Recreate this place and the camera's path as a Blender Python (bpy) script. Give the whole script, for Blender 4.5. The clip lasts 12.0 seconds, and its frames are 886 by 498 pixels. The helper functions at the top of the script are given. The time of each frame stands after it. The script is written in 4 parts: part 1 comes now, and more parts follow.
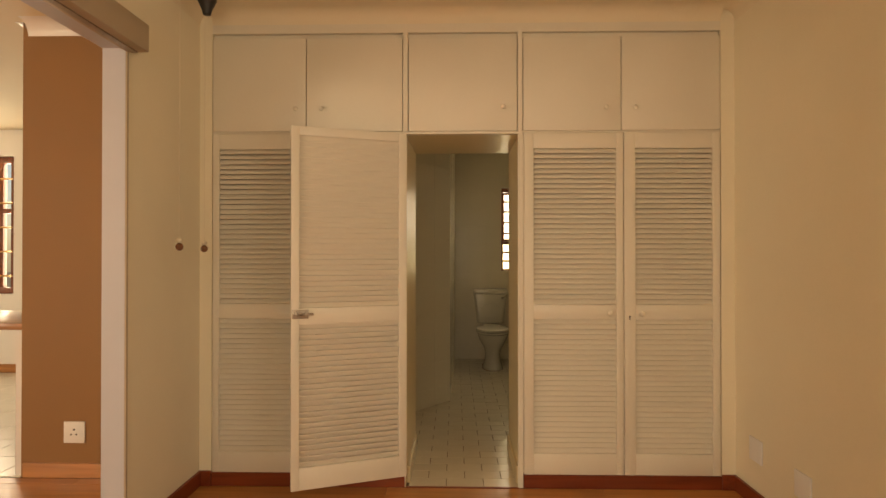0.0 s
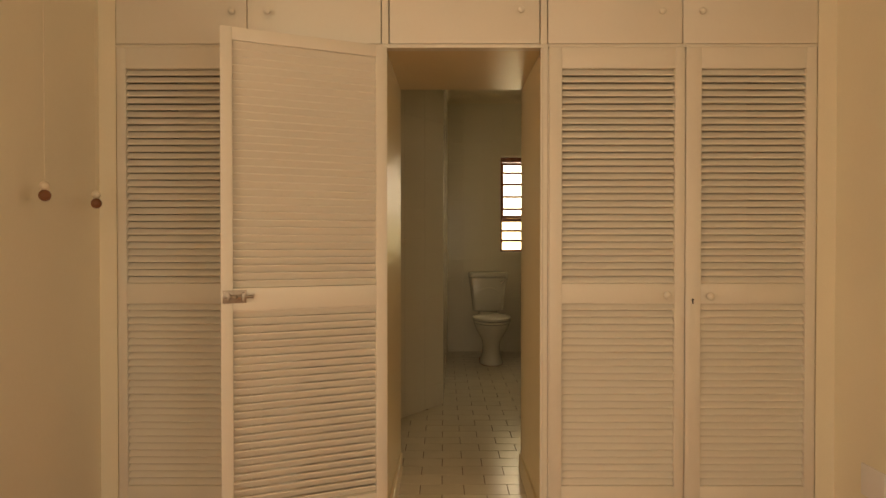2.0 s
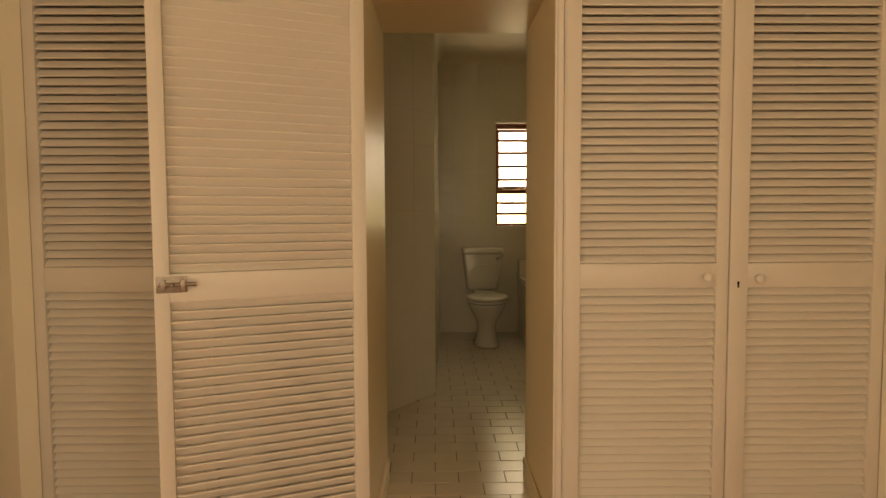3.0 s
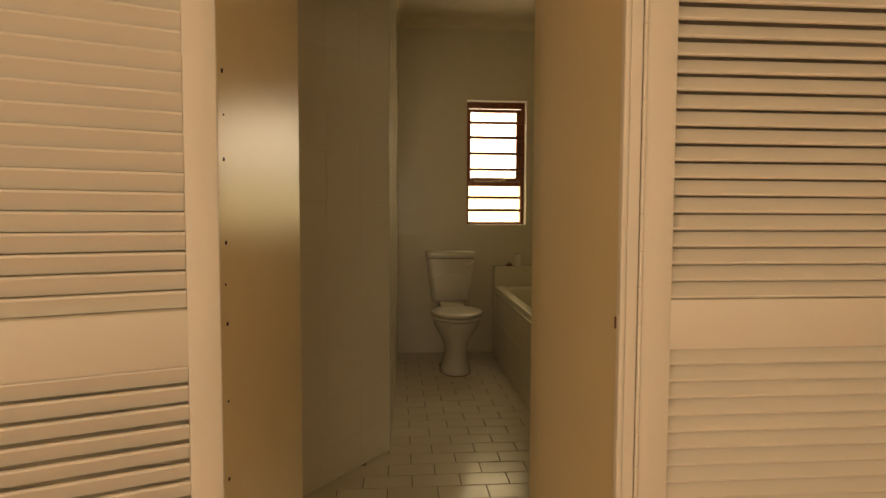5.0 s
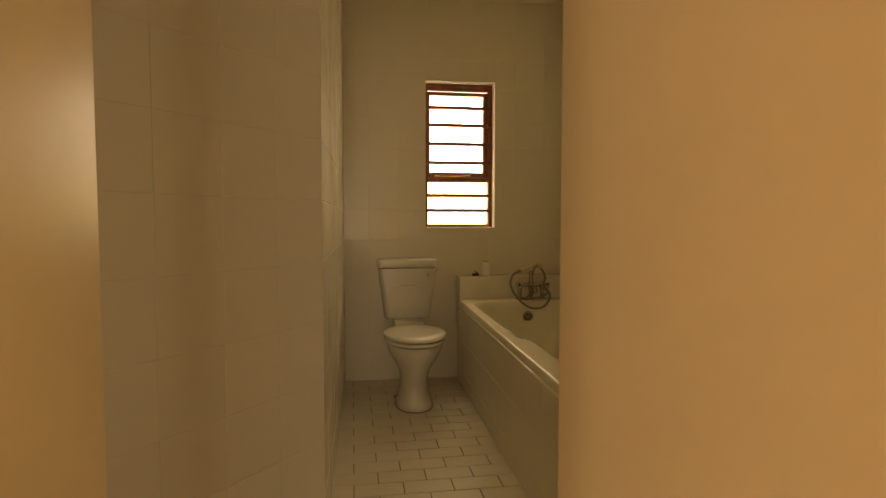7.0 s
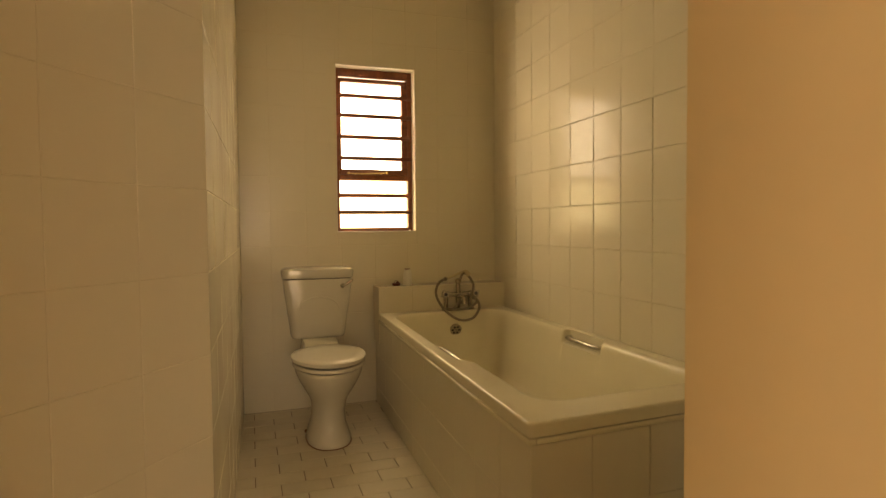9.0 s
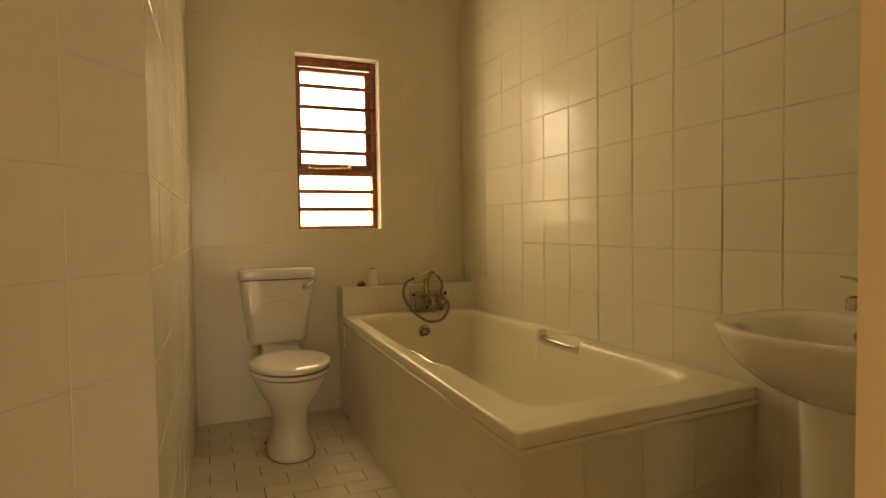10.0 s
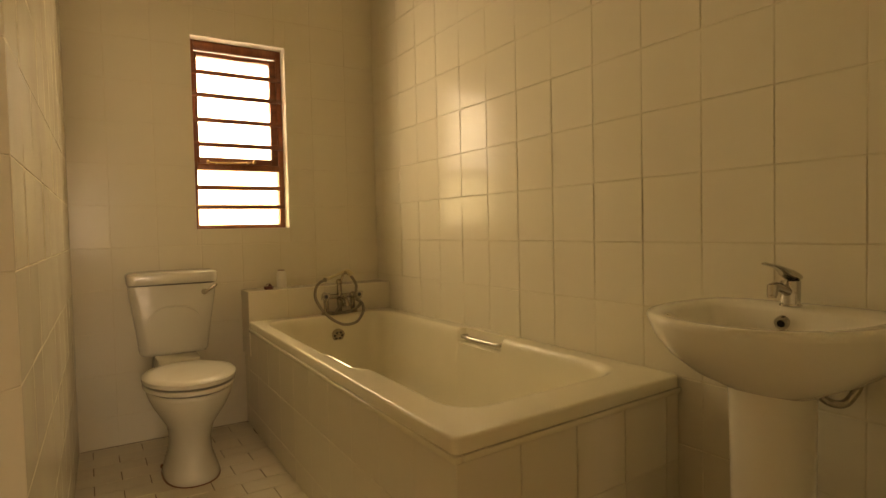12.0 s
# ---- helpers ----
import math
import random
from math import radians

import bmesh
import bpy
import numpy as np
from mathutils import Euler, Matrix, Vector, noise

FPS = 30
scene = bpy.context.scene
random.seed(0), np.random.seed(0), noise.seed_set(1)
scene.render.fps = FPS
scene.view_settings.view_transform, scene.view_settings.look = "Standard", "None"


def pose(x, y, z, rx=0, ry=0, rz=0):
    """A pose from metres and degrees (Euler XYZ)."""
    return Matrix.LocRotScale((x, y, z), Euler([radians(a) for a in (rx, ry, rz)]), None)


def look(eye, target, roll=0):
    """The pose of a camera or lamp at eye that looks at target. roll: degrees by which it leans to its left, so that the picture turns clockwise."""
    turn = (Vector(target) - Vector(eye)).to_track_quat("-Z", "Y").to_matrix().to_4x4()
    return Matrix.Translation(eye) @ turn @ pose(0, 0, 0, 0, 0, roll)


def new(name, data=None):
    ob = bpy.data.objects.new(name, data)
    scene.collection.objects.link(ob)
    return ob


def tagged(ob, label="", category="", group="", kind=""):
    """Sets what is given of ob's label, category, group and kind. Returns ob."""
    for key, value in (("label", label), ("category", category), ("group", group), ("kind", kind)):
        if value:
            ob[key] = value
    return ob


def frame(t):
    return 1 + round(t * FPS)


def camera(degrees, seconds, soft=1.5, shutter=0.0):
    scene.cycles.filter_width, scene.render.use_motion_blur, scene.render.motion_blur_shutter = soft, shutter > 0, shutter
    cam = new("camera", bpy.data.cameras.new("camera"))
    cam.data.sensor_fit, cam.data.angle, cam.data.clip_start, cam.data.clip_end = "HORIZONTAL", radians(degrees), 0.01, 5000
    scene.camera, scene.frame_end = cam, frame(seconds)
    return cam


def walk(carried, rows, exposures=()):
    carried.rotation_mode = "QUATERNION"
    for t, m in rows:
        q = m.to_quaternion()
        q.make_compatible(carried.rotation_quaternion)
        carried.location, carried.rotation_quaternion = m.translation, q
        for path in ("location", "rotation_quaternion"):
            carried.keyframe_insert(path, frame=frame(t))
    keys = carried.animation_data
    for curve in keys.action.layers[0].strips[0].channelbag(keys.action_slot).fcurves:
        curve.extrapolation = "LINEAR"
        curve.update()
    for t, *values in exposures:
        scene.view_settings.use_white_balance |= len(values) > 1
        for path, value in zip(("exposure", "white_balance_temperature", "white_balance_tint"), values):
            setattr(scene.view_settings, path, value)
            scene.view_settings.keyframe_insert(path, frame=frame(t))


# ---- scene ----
cam = camera(75.6, 12.0)
PATH = [
    (0, (0.08, -3.213, 1.315), (0.038, -1.214, 1.329), 0.0),
    (0.5, (0.105, -2.986, 1.278), (0.062, -0.986, 1.298), 0.1),
    (1, (0.095, -2.759, 1.249), (0.059, -0.76, 1.267), 0.1),
    (1.5, (0.054, -2.526, 1.22), (0.038, -0.526, 1.237), -0.0),
    (2, (0.039, -2.333, 1.194), (0.036, -0.334, 1.171), -0.0),
    (2.5, (0.036, -2.1, 1.189), (0.049, -0.101, 1.113), -0.1),
    (3, (0.034, -1.9, 1.187), (0.063, 0.097, 1.074), -0.3),
    (5, (0.072, -0.898, 1.162), (0.232, 1.092, 1.047), 0.2),
    (5.5, (0.097, -0.697, 1.162), (0.278, 1.292, 1.050), 0.2),
    (6, (0.124, -0.494, 1.165), (0.331, 1.493, 1.055), 0.0),
    (6.5, (0.13, -0.344, 1.161), (0.382, 1.638, 1.055), -0.1),
    (7, (0.14, -0.16, 1.154), (0.452, 1.813, 1.048), 0.0),
    (9, (0.142, 0.303, 1.119), (0.777, 2.198, 1.04), -0.5),
    (9.5, (0.153, 0.398, 1.104), (0.864, 2.266, 1.028), -0.7),
    (10, (0.148, 0.461, 1.091), (0.914, 2.306, 1.017), -0.8),
    (10.5, (0.153, 0.498, 1.084), (0.994, 2.311, 1.015), -1.0),
    (11, (0.144, 0.532, 1.082), (1.072, 2.303, 1.017), -1.1),
    (11.5, (0.149, 0.56, 1.077), (1.149, 2.29, 1.008), -1.2),
    (12, (0.146, 0.585, 1.066), (1.205, 2.28, 0.994), -1.3),
]
walk(cam, [(t, look(eye, target, roll)) for t, eye, target, roll in PATH],
     exposures=[(0.0, -0.12, 8300, 10), (3.0, -0.20, 8400, 11), (5.5, -0.06, 8700, 12), (7.0, 0.50, 9300, 14), (9.0, 0.98, 9400, 15), (12.0, 1.08, 9500, 15)])

# ---- light ----
world = bpy.data.worlds.new("sky")
scene.world = world
world.use_nodes = True
wn = world.node_tree
sky = wn.nodes.new("ShaderNodeTexSky")
sky.sky_type = "NISHITA"
sky.sun_disc = False
sky.sun_elevation = radians(48)
sky.sun_rotation = radians(-82)
wn.nodes["Background"].inputs["Strength"].default_value = 0.1
wn.links.new(sky.outputs["Color"], wn.nodes["Background"].inputs["Color"])

sun_data = bpy.data.lights.new("sun", "SUN")
sun_data.energy = 3.0
sun_data.angle = radians(0.5)
sun_data.color = (1.0, 0.93, 0.82)
sun = new("sun", sun_data)
sun.matrix_world = look((-6.6, 0.93, 7.4), (0, 0, 0))


def area_lamp(name, eye, target, width, height, watts, color):
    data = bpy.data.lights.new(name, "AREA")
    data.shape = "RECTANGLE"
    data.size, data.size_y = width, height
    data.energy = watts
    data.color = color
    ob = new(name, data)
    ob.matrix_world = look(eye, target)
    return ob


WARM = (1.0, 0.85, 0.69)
area_lamp("daylight_bathroom", (0.909, 4.08, 1.780), (0.909, 0, 1.780), 0.50, 0.68, 6.7, (1.0, 0.88, 0.69))
area_lamp("daylight_bathroom_low", (0.909, 4.08, 1.262), (0.909, 0, 1.262), 0.50, 0.335, 2.35, (1.0, 0.87, 0.52))
# Lamp in an assumed, unseen rear window; placed to light the bedroom.
area_lamp("daylight_bedroom", (-0.15, -5.36, 1.45), (-0.15, 0, 1.45), 1.25, 1.65, 44, WARM)
# Fill lamp added out of view to brighten the left wall and panel.
area_lamp("daylight_bedroom_side", (1.72, -2.75, 1.55), (0, -2.75, 1.55), 1.35, 1.25, 23, WARM)
# Added lamp, out of view, brightening the terracotta and right-hand walls.
area_lamp("daylight_living", (-5.4, -5.36, 1.55), (-5.4, 0, 1.55), 1.6, 1.25, 158, WARM)
area_lamp("daylight_kitchen", (-5.525, 3.17, 1.62), (-5.525, 0, 1.62), 1.45, 1.5, 100, (1.0, 0.90, 0.72))

# ---- materials ----
MATS = {}


def material(name, color, rough=0.5, metal=0.0, vary=0.06, scale=6.0, fine=120.0, bump=0.02, coat=0.0, island=0.0, spec=0.5):
    """Principled paint with broad stains, fine grain and a small relief."""
    if name in MATS:
        return MATS[name]
    m = bpy.data.materials.new(name)
    m.use_nodes = True
    nt = m.node_tree
    bs = nt.nodes["Principled BSDF"]
    tc = nt.nodes.new("ShaderNodeNewGeometry")
    n1 = nt.nodes.new("ShaderNodeTexNoise")
    n1.inputs["Scale"].default_value = scale
    n1.inputs["Detail"].default_value = 4
    n2 = nt.nodes.new("ShaderNodeTexNoise")
    n2.inputs["Scale"].default_value = fine
    n2.inputs["Detail"].default_value = 3
    nt.links.new(tc.outputs["Position"], n1.inputs["Vector"])
    nt.links.new(tc.outputs["Position"], n2.inputs["Vector"])
    add = nt.nodes.new("ShaderNodeMath")
    add.operation = "MULTIPLY_ADD"
    add.inputs[1].default_value = 0.35
    nt.links.new(n2.outputs["Fac"], add.inputs[0])
    nt.links.new(n1.outputs["Fac"], add.inputs[2])
    last = add
    if island:
        info = nt.nodes.new("ShaderNodeObjectInfo")
        more = nt.nodes.new("ShaderNodeMath")
        more.operation = "MULTIPLY_ADD"
        more.inputs[1].default_value = island
        nt.links.new(info.outputs["Random"], more.inputs[0])
        nt.links.new(add.outputs[0], more.inputs[2])
        last = more
    rng = nt.nodes.new("ShaderNodeMapRange")
    rng.inputs["From Min"].default_value = 0.35
    rng.inputs["From Max"].default_value = 1.0 + island
    rng.inputs["To Min"].default_value = 1.0 - vary
    rng.inputs["To Max"].default_value = 1.0 + vary
    nt.links.new(last.outputs[0], rng.inputs["Value"])
    mul = nt.nodes.new("ShaderNodeVectorMath")
    mul.operation = "SCALE"
    mul.inputs[0].default_value = color
    nt.links.new(rng.outputs["Result"], mul.inputs["Scale"])
    nt.links.new(mul.outputs["Vector"], bs.inputs["Base Color"])
    rr = nt.nodes.new("ShaderNodeMapRange")
    rr.inputs["To Min"].default_value = max(0.02, rough - 0.06)
    rr.inputs["To Max"].default_value = min(1.0, rough + 0.08)
    nt.links.new(n1.outputs["Fac"], rr.inputs["Value"])
    nt.links.new(rr.outputs["Result"], bs.inputs["Roughness"])
    bs.inputs["Metallic"].default_value = metal
    bs.inputs["Coat Weight"].default_value = coat
    bs.inputs["Coat Roughness"].default_value = 0.12
    bs.inputs["Specular IOR Level"].default_value = spec
    if bump:
        bp = nt.nodes.new("ShaderNodeBump")
        bp.inputs["Strength"].default_value = bump
        bp.inputs["Distance"].default_value = 0.01
        nt.links.new(add.outputs[0], bp.inputs["Height"])
        nt.links.new(bp.outputs["Normal"], bs.inputs["Normal"])
    MATS[name] = m
    return m


def wood(name, dark, light, rough=0.4, axis=0, island=0.25, coat=0.1):
    """Streaky wood whose grain runs along the given axis."""
    m = bpy.data.materials.new(name)
    m.use_nodes = True
    nt = m.node_tree
    bs = nt.nodes["Principled BSDF"]
    tc = nt.nodes.new("ShaderNodeTexCoord")
    mp = nt.nodes.new("ShaderNodeMapping")
    sc = [26.0, 26.0, 26.0]
    sc[axis] = 1.6
    mp.inputs["Scale"].default_value = sc
    info = nt.nodes.new("ShaderNodeObjectInfo")
    nt.links.new(tc.outputs["Object"], mp.inputs["Vector"])
    n1 = nt.nodes.new("ShaderNodeTexNoise")
    n1.inputs["Scale"].default_value = 1.0
    n1.inputs["Detail"].default_value = 6
    n1.inputs["Distortion"].default_value = 0.6
    nt.links.new(mp.outputs["Vector"], n1.inputs["Vector"])
    ma = nt.nodes.new("ShaderNodeMath")
    ma.operation = "MULTIPLY_ADD"
    ma.inputs[1].default_value = island
    nt.links.new(info.outputs["Random"], ma.inputs[0])
    nt.links.new(n1.outputs["Fac"], ma.inputs[2])
    cr = nt.nodes.new("ShaderNodeValToRGB")
    cr.color_ramp.elements[0].position = 0.3
    cr.color_ramp.elements[0].color = (*dark, 1)
    cr.color_ramp.elements[1].position = 0.8
    cr.color_ramp.elements[1].color = (*light, 1)
    nt.links.new(ma.outputs[0], cr.inputs["Fac"])
    nt.links.new(cr.outputs["Color"], bs.inputs["Base Color"])
    bs.inputs["Roughness"].default_value = rough
    bs.inputs["Coat Weight"].default_value = coat
    bp = nt.nodes.new("ShaderNodeBump")
    bp.inputs["Strength"].default_value = 0.08
    bp.inputs["Distance"].default_value = 0.004
    nt.links.new(n1.outputs["Fac"], bp.inputs["Height"])
    nt.links.new(bp.outputs["Normal"], bs.inputs["Normal"])
    return m


WALL = material("cream_wall_paint", (0.80, 0.74, 0.59), 0.62, vary=0.035, scale=2.5, fine=90, bump=0.05)
CEIL = material("ceiling_paint", (0.78, 0.70, 0.55), 0.7, vary=0.03, scale=2.0, fine=80, bump=0.04)
WHITE = material("white_satin_paint", (0.73, 0.69, 0.60), 0.42, vary=0.03, scale=3.0, fine=70, bump=0.03)
GLOSS = material("cream_gloss_enamel", (0.71, 0.595, 0.38), 0.30, vary=0.04, scale=2.2, fine=30, bump=0.035)
JAMB = material("pale_jamb_paint", (0.52, 0.53, 0.59), 0.5, vary=0.03)
TRACK = material("taupe_track_paint", (0.42, 0.34, 0.25), 0.5, vary=0.05)
ORANGE = material("terracotta_wall_paint", (0.27, 0.138, 0.050), 0.6, vary=0.05, scale=2.0, fine=90, bump=0.04)
TILE = material("glazed_wall_tile", (0.74, 0.69, 0.565), 0.15, vary=0.02, scale=3.0, fine=14, bump=0.02, island=0.12, spec=0.13)
GROUT = material("wall_grout", (0.72, 0.66, 0.51), 0.8, vary=0.12, scale=8, fine=200)
FTILE = material("glazed_floor_tile", (0.72, 0.66, 0.54), 0.18, vary=0.07, scale=9.0, fine=60, bump=0.02, island=0.5)
FGROUT = material("floor_grout", (0.19, 0.13, 0.08), 0.85, vary=0.25, scale=14, fine=200)
PORC = material("white_porcelain", (0.80, 0.77, 0.68), 0.09, vary=0.015, scale=2.0, fine=10, bump=0.0, coat=0.4)
ACRYL = material("ivory_bath_enamel", (0.78, 0.73, 0.57), 0.22, vary=0.03, scale=3.0, fine=12, bump=0.0, coat=0.12)
SEATM = material("white_seat_plastic", (0.68, 0.65, 0.56), 0.16, vary=0.015, bump=0.0)
# Porcelain copy with a darker base, offsetting surplus passage light on the toilet.
CHINA = material("darkened_white_china", (0.64, 0.61, 0.52), 0.10, vary=0.02, scale=2.0, fine=10, bump=0.0, coat=0.3)
# Both chrome bases are darkened to imitate reflections of a dim room.
CHROME = material("chrome", (0.56, 0.54, 0.51), 0.12, metal=1.0, vary=0.04, scale=20, bump=0.0)
DIMCHROME = material("darkened_chrome", (0.40, 0.36, 0.30), 0.18, metal=1.0, vary=0.25, scale=60, fine=300, bump=0.02)
HOSE = material("dull_ribbed_steel", (0.20, 0.17, 0.13), 0.3, metal=0.9, vary=0.3, scale=90, fine=400, bump=0.05)
SHOWER = material("yellowed_shower_plastic", (0.55, 0.46, 0.28), 0.3, vary=0.05, bump=0.0)
BRASS = material("aged_brass", (0.62, 0.42, 0.18), 0.3, metal=1.0, vary=0.15, scale=50, bump=0.02)
ZINC = material("galvanised_latch", (0.36, 0.31, 0.26), 0.4, metal=0.8, vary=0.2, scale=60, bump=0.02)
DARK = material("dark_cavity", (0.02, 0.015, 0.012), 0.8, vary=0.1, bump=0.0)
BLACK = material("black_plastic", (0.015, 0.012, 0.012), 0.45, vary=0.1, bump=0.0)
PLATE = material("white_plastic_plate", (0.78, 0.77, 0.76), 0.35, vary=0.02, bump=0.0)
REDDISH = material("dark_red_rubber", (0.10, 0.02, 0.015), 0.5, vary=0.2, bump=0.0)
BULB = material("brown_wooden_bead", (0.20, 0.08, 0.035), 0.35, vary=0.2, scale=40)
CORD = material("cotton_cord", (0.72, 0.65, 0.52), 0.9, vary=0.05)
PAPER = material("white_bottle_plastic", (0.78, 0.75, 0.68), 0.35, vary=0.02, bump=0.0)
KITCHEN_TILE = material("kitchen_floor_tile", (0.66, 0.64, 0.58), 0.22, vary=0.05, scale=4, island=0.4)
SOIL = material("outdoor_ground", (0.16, 0.12, 0.07), 0.9, vary=0.3, scale=2.0, fine=30, bump=0.3)
MERANTI_X = wood("meranti_across", (0.10, 0.024, 0.010), (0.28, 0.08, 0.032), 0.35, axis=0)
MERANTI_Z = wood("meranti_upright", (0.10, 0.024, 0.010), (0.28, 0.08, 0.032), 0.35, axis=2)
SKIRT_X = wood("red_brown_skirting_across", (0.13, 0.022, 0.008), (0.24, 0.05, 0.018), 0.35, axis=0)
SKIRT_Y = wood("red_brown_skirting_along", (0.13, 0.022, 0.008), (0.24, 0.05, 0.018), 0.35, axis=1)
FLOORW = wood("honey_laminate", (0.34, 0.13, 0.04), (0.56, 0.26, 0.09), 0.32, axis=0, island=0.2)
OAK = wood("varnished_oak", (0.30, 0.12, 0.04), (0.50, 0.22, 0.08), 0.3, axis=0)

GLASS = bpy.data.materials.new("window_glass")
GLASS.use_nodes = True
gb = GLASS.node_tree.nodes["Principled BSDF"]
gb.inputs["Base Color"].default_value = (1, 1, 1, 1)
gb.inputs["Transmission Weight"].default_value = 1.0
gb.inputs["Roughness"].default_value = 0.02
gb.inputs["IOR"].default_value = 1.45


# ---- mesh helpers ----
def box(bm, x0, x1, y0, y1, z0, z1, bevel=0.0, seg=2):
    r = bmesh.ops.create_cube(bm, size=1.0)
    vs = r["verts"]
    for v in vs:
        v.co = Vector(((x0 + x1) / 2 + v.co.x * (x1 - x0), (y0 + y1) / 2 + v.co.y * (y1 - y0), (z0 + z1) / 2 + v.co.z * (z1 - z0)))
    if bevel:
        edges = list({e for v in vs for e in v.link_edges})
        bmesh.ops.bevel(bm, geom=edges, offset=bevel, segments=seg, profile=0.5, affect="EDGES", clamp_overlap=True)
    return bm


def cyl(bm, a, b, r0, r1=None, seg=20):
    """A capped cone or cylinder between two points."""
    a, b = Vector(a), Vector(b)
    r1 = r0 if r1 is None else r1
    turn = (b - a).to_track_quat("Z", "Y").to_matrix().to_4x4()
    m = Matrix.Translation((a + b) / 2) @ turn
    bmesh.ops.create_cone(bm, cap_ends=True, segments=seg, radius1=r0, radius2=r1, depth=(b - a).length, matrix=m)
    return bm


def ball(bm, c, r, sx=1, sy=1, sz=1, seg=20):
    bmesh.ops.create_uvsphere(bm, u_segments=seg, v_segments=seg // 2 + 2, radius=r,
                              matrix=Matrix.Translation(c) @ Matrix.Diagonal((sx, sy, sz, 1)))
    return bm


def rings(bm, loops, cap0=True, cap1=True):
    """Skin a list of closed loops, each a list of points of one length."""
    made = [[bm.verts.new(p) for p in loop] for loop in loops]
    n = len(made[0])
    for a, b in zip(made, made[1:]):
        for i in range(n):
            bm.faces.new((a[i], a[(i + 1) % n], b[(i + 1) % n], b[i]))
    if cap0:
        bm.faces.new(list(reversed(made[0])))
    if cap1:
        bm.faces.new(made[-1])
    bmesh.ops.recalc_face_normals(bm, faces=bm.faces)
    return bm


def oval(cx, cy, z, rx, front, back, n=36, power=2.0):
    """A loop: half-width rx, reach to the front (-y) and to the back (+y), squarer with a higher power."""
    out = []
    for i in range(n):
        a = 2 * math.pi * i / n
        c, s = math.cos(a), math.sin(a)
        x = math.copysign(abs(c) ** (2 / power), c) * rx
        y = math.copysign(abs(s) ** (2 / power), s) * (back if s > 0 else front)
        out.append((cx + x, cy + y, z))
    return out


def tube(bm, points, r, seg=10, closed=False):
    """A round tube along a smooth line through the points."""
    pts = [Vector(p) for p in points]
    fine = []
    n = len(pts)
    for i in range(n - 1):
        p0, p1, p2, p3 = pts[max(0, i - 1)], pts[i], pts[i + 1], pts[min(n - 1, i + 2)]
        for k in range(6):
            t = k / 6
            fine.append(0.5 * (2 * p1 + (p2 - p0) * t + (2 * p0 - 5 * p1 + 4 * p2 - p3) * t * t + (3 * p1 - p0 - 3 * p2 + p3) * t ** 3))
    fine.append(pts[-1])
    loops = []
    side = None
    for i, p in enumerate(fine):
        d = (fine[min(i + 1, len(fine) - 1)] - fine[max(i - 1, 0)]).normalized()
        if side is None:
            side = d.orthogonal().normalized()
        side = (side - d * side.dot(d)).normalized()
        up = d.cross(side)
        loops.append([tuple(p + (side * math.cos(2 * math.pi * k / seg) + up * math.sin(2 * math.pi * k / seg)) * r) for k in range(seg)])
    return rings(bm, loops)


def mesh_from(name, bm, mat, smooth=0.0):
    me = bpy.data.meshes.new(name)
    bmesh.ops.recalc_face_normals(bm, faces=bm.faces)
    bm.to_mesh(me)
    bm.free()
    me.materials.append(mat)
    if smooth:
        me.polygons.foreach_set("use_smooth", [True] * len(me.polygons))
        me.set_sharp_from_angle(angle=radians(smooth))
    return me


def part(name, bm, mat, parent, label="", smooth=35.0):
    ob = new(name, mesh_from(name, bm, mat, smooth))
    ob.parent = parent
    if label:
        tagged(ob, label)
    return ob


def structure(name, bm, mat, label, category, smooth=0.0):
    return tagged(new(name, mesh_from(name, bm, mat, smooth)), label, category, "", "structure")


def thing(name, label, category, at=(0, 0, 0), rz=0.0, group=""):
    ob = tagged(new(name), label, category, group)
    ob.matrix_basis = pose(*at, 0, 0, rz)
    return ob


def boxes(*specs, bevel=0.0):
    bm = bmesh.new()
    for s in specs:
        box(bm, *s, bevel=bevel)
    return bm


# ---- large structure: bedroom ----
LX, RX = -1.37, 1.64            # bedroom side walls
BED_CEIL, BATH_CEIL = 2.68, 2.78
OPEN_L, OPEN_R = -0.188, 0.441  # passage between the cupboards
BACK_L, BACK_F = 0.54, 0.64     # wall behind the cupboards
WY = 3.90                       # window wall of the bathroom
BRX = 1.72                      # tiled face beside the bath

structure("ground", boxes((-40, 40, -40, 40, -0.40, -0.16)), SOIL, "bare brown earth around the house", "ground")
structure("floor_bedroom", boxes((LX - 0.13, RX + 0.12, -5.42, 0.0, -0.15, -0.012), (-7.0, LX - 0.13, -5.42, 0.10, -0.15, -0.012)),
          DARK, "honey-coloured laminate floor of the bedroom", "floor")
structure("floor_bathroom", boxes((OPEN_L - 0.03, OPEN_R + 0.03, 0.0, BACK_F, -0.15, -0.005), (-0.95, BRX + 0.13, BACK_F, WY + 0.1, -0.15, -0.005)),
          FGROUT, "small white bathroom floor tiles laid in brick bond", "floor")
# The gap out of view is added for the side fill lamp.
structure("wall_right", boxes((RX, RX + 0.12, -5.42, -3.45, 0, BED_CEIL + 0.1), (RX, RX + 0.12, -2.05, 0.40, 0, BED_CEIL + 0.1),
                              (RX, RX + 0.12, -3.45, -2.05, 0, 0.90), (RX, RX + 0.12, -3.45, -2.05, 2.20, BED_CEIL + 0.1), (1.563, RX, 0.003, 0.40, 0, BED_CEIL)),
          WALL, "smooth cream painted bedroom wall with a window", "wall")
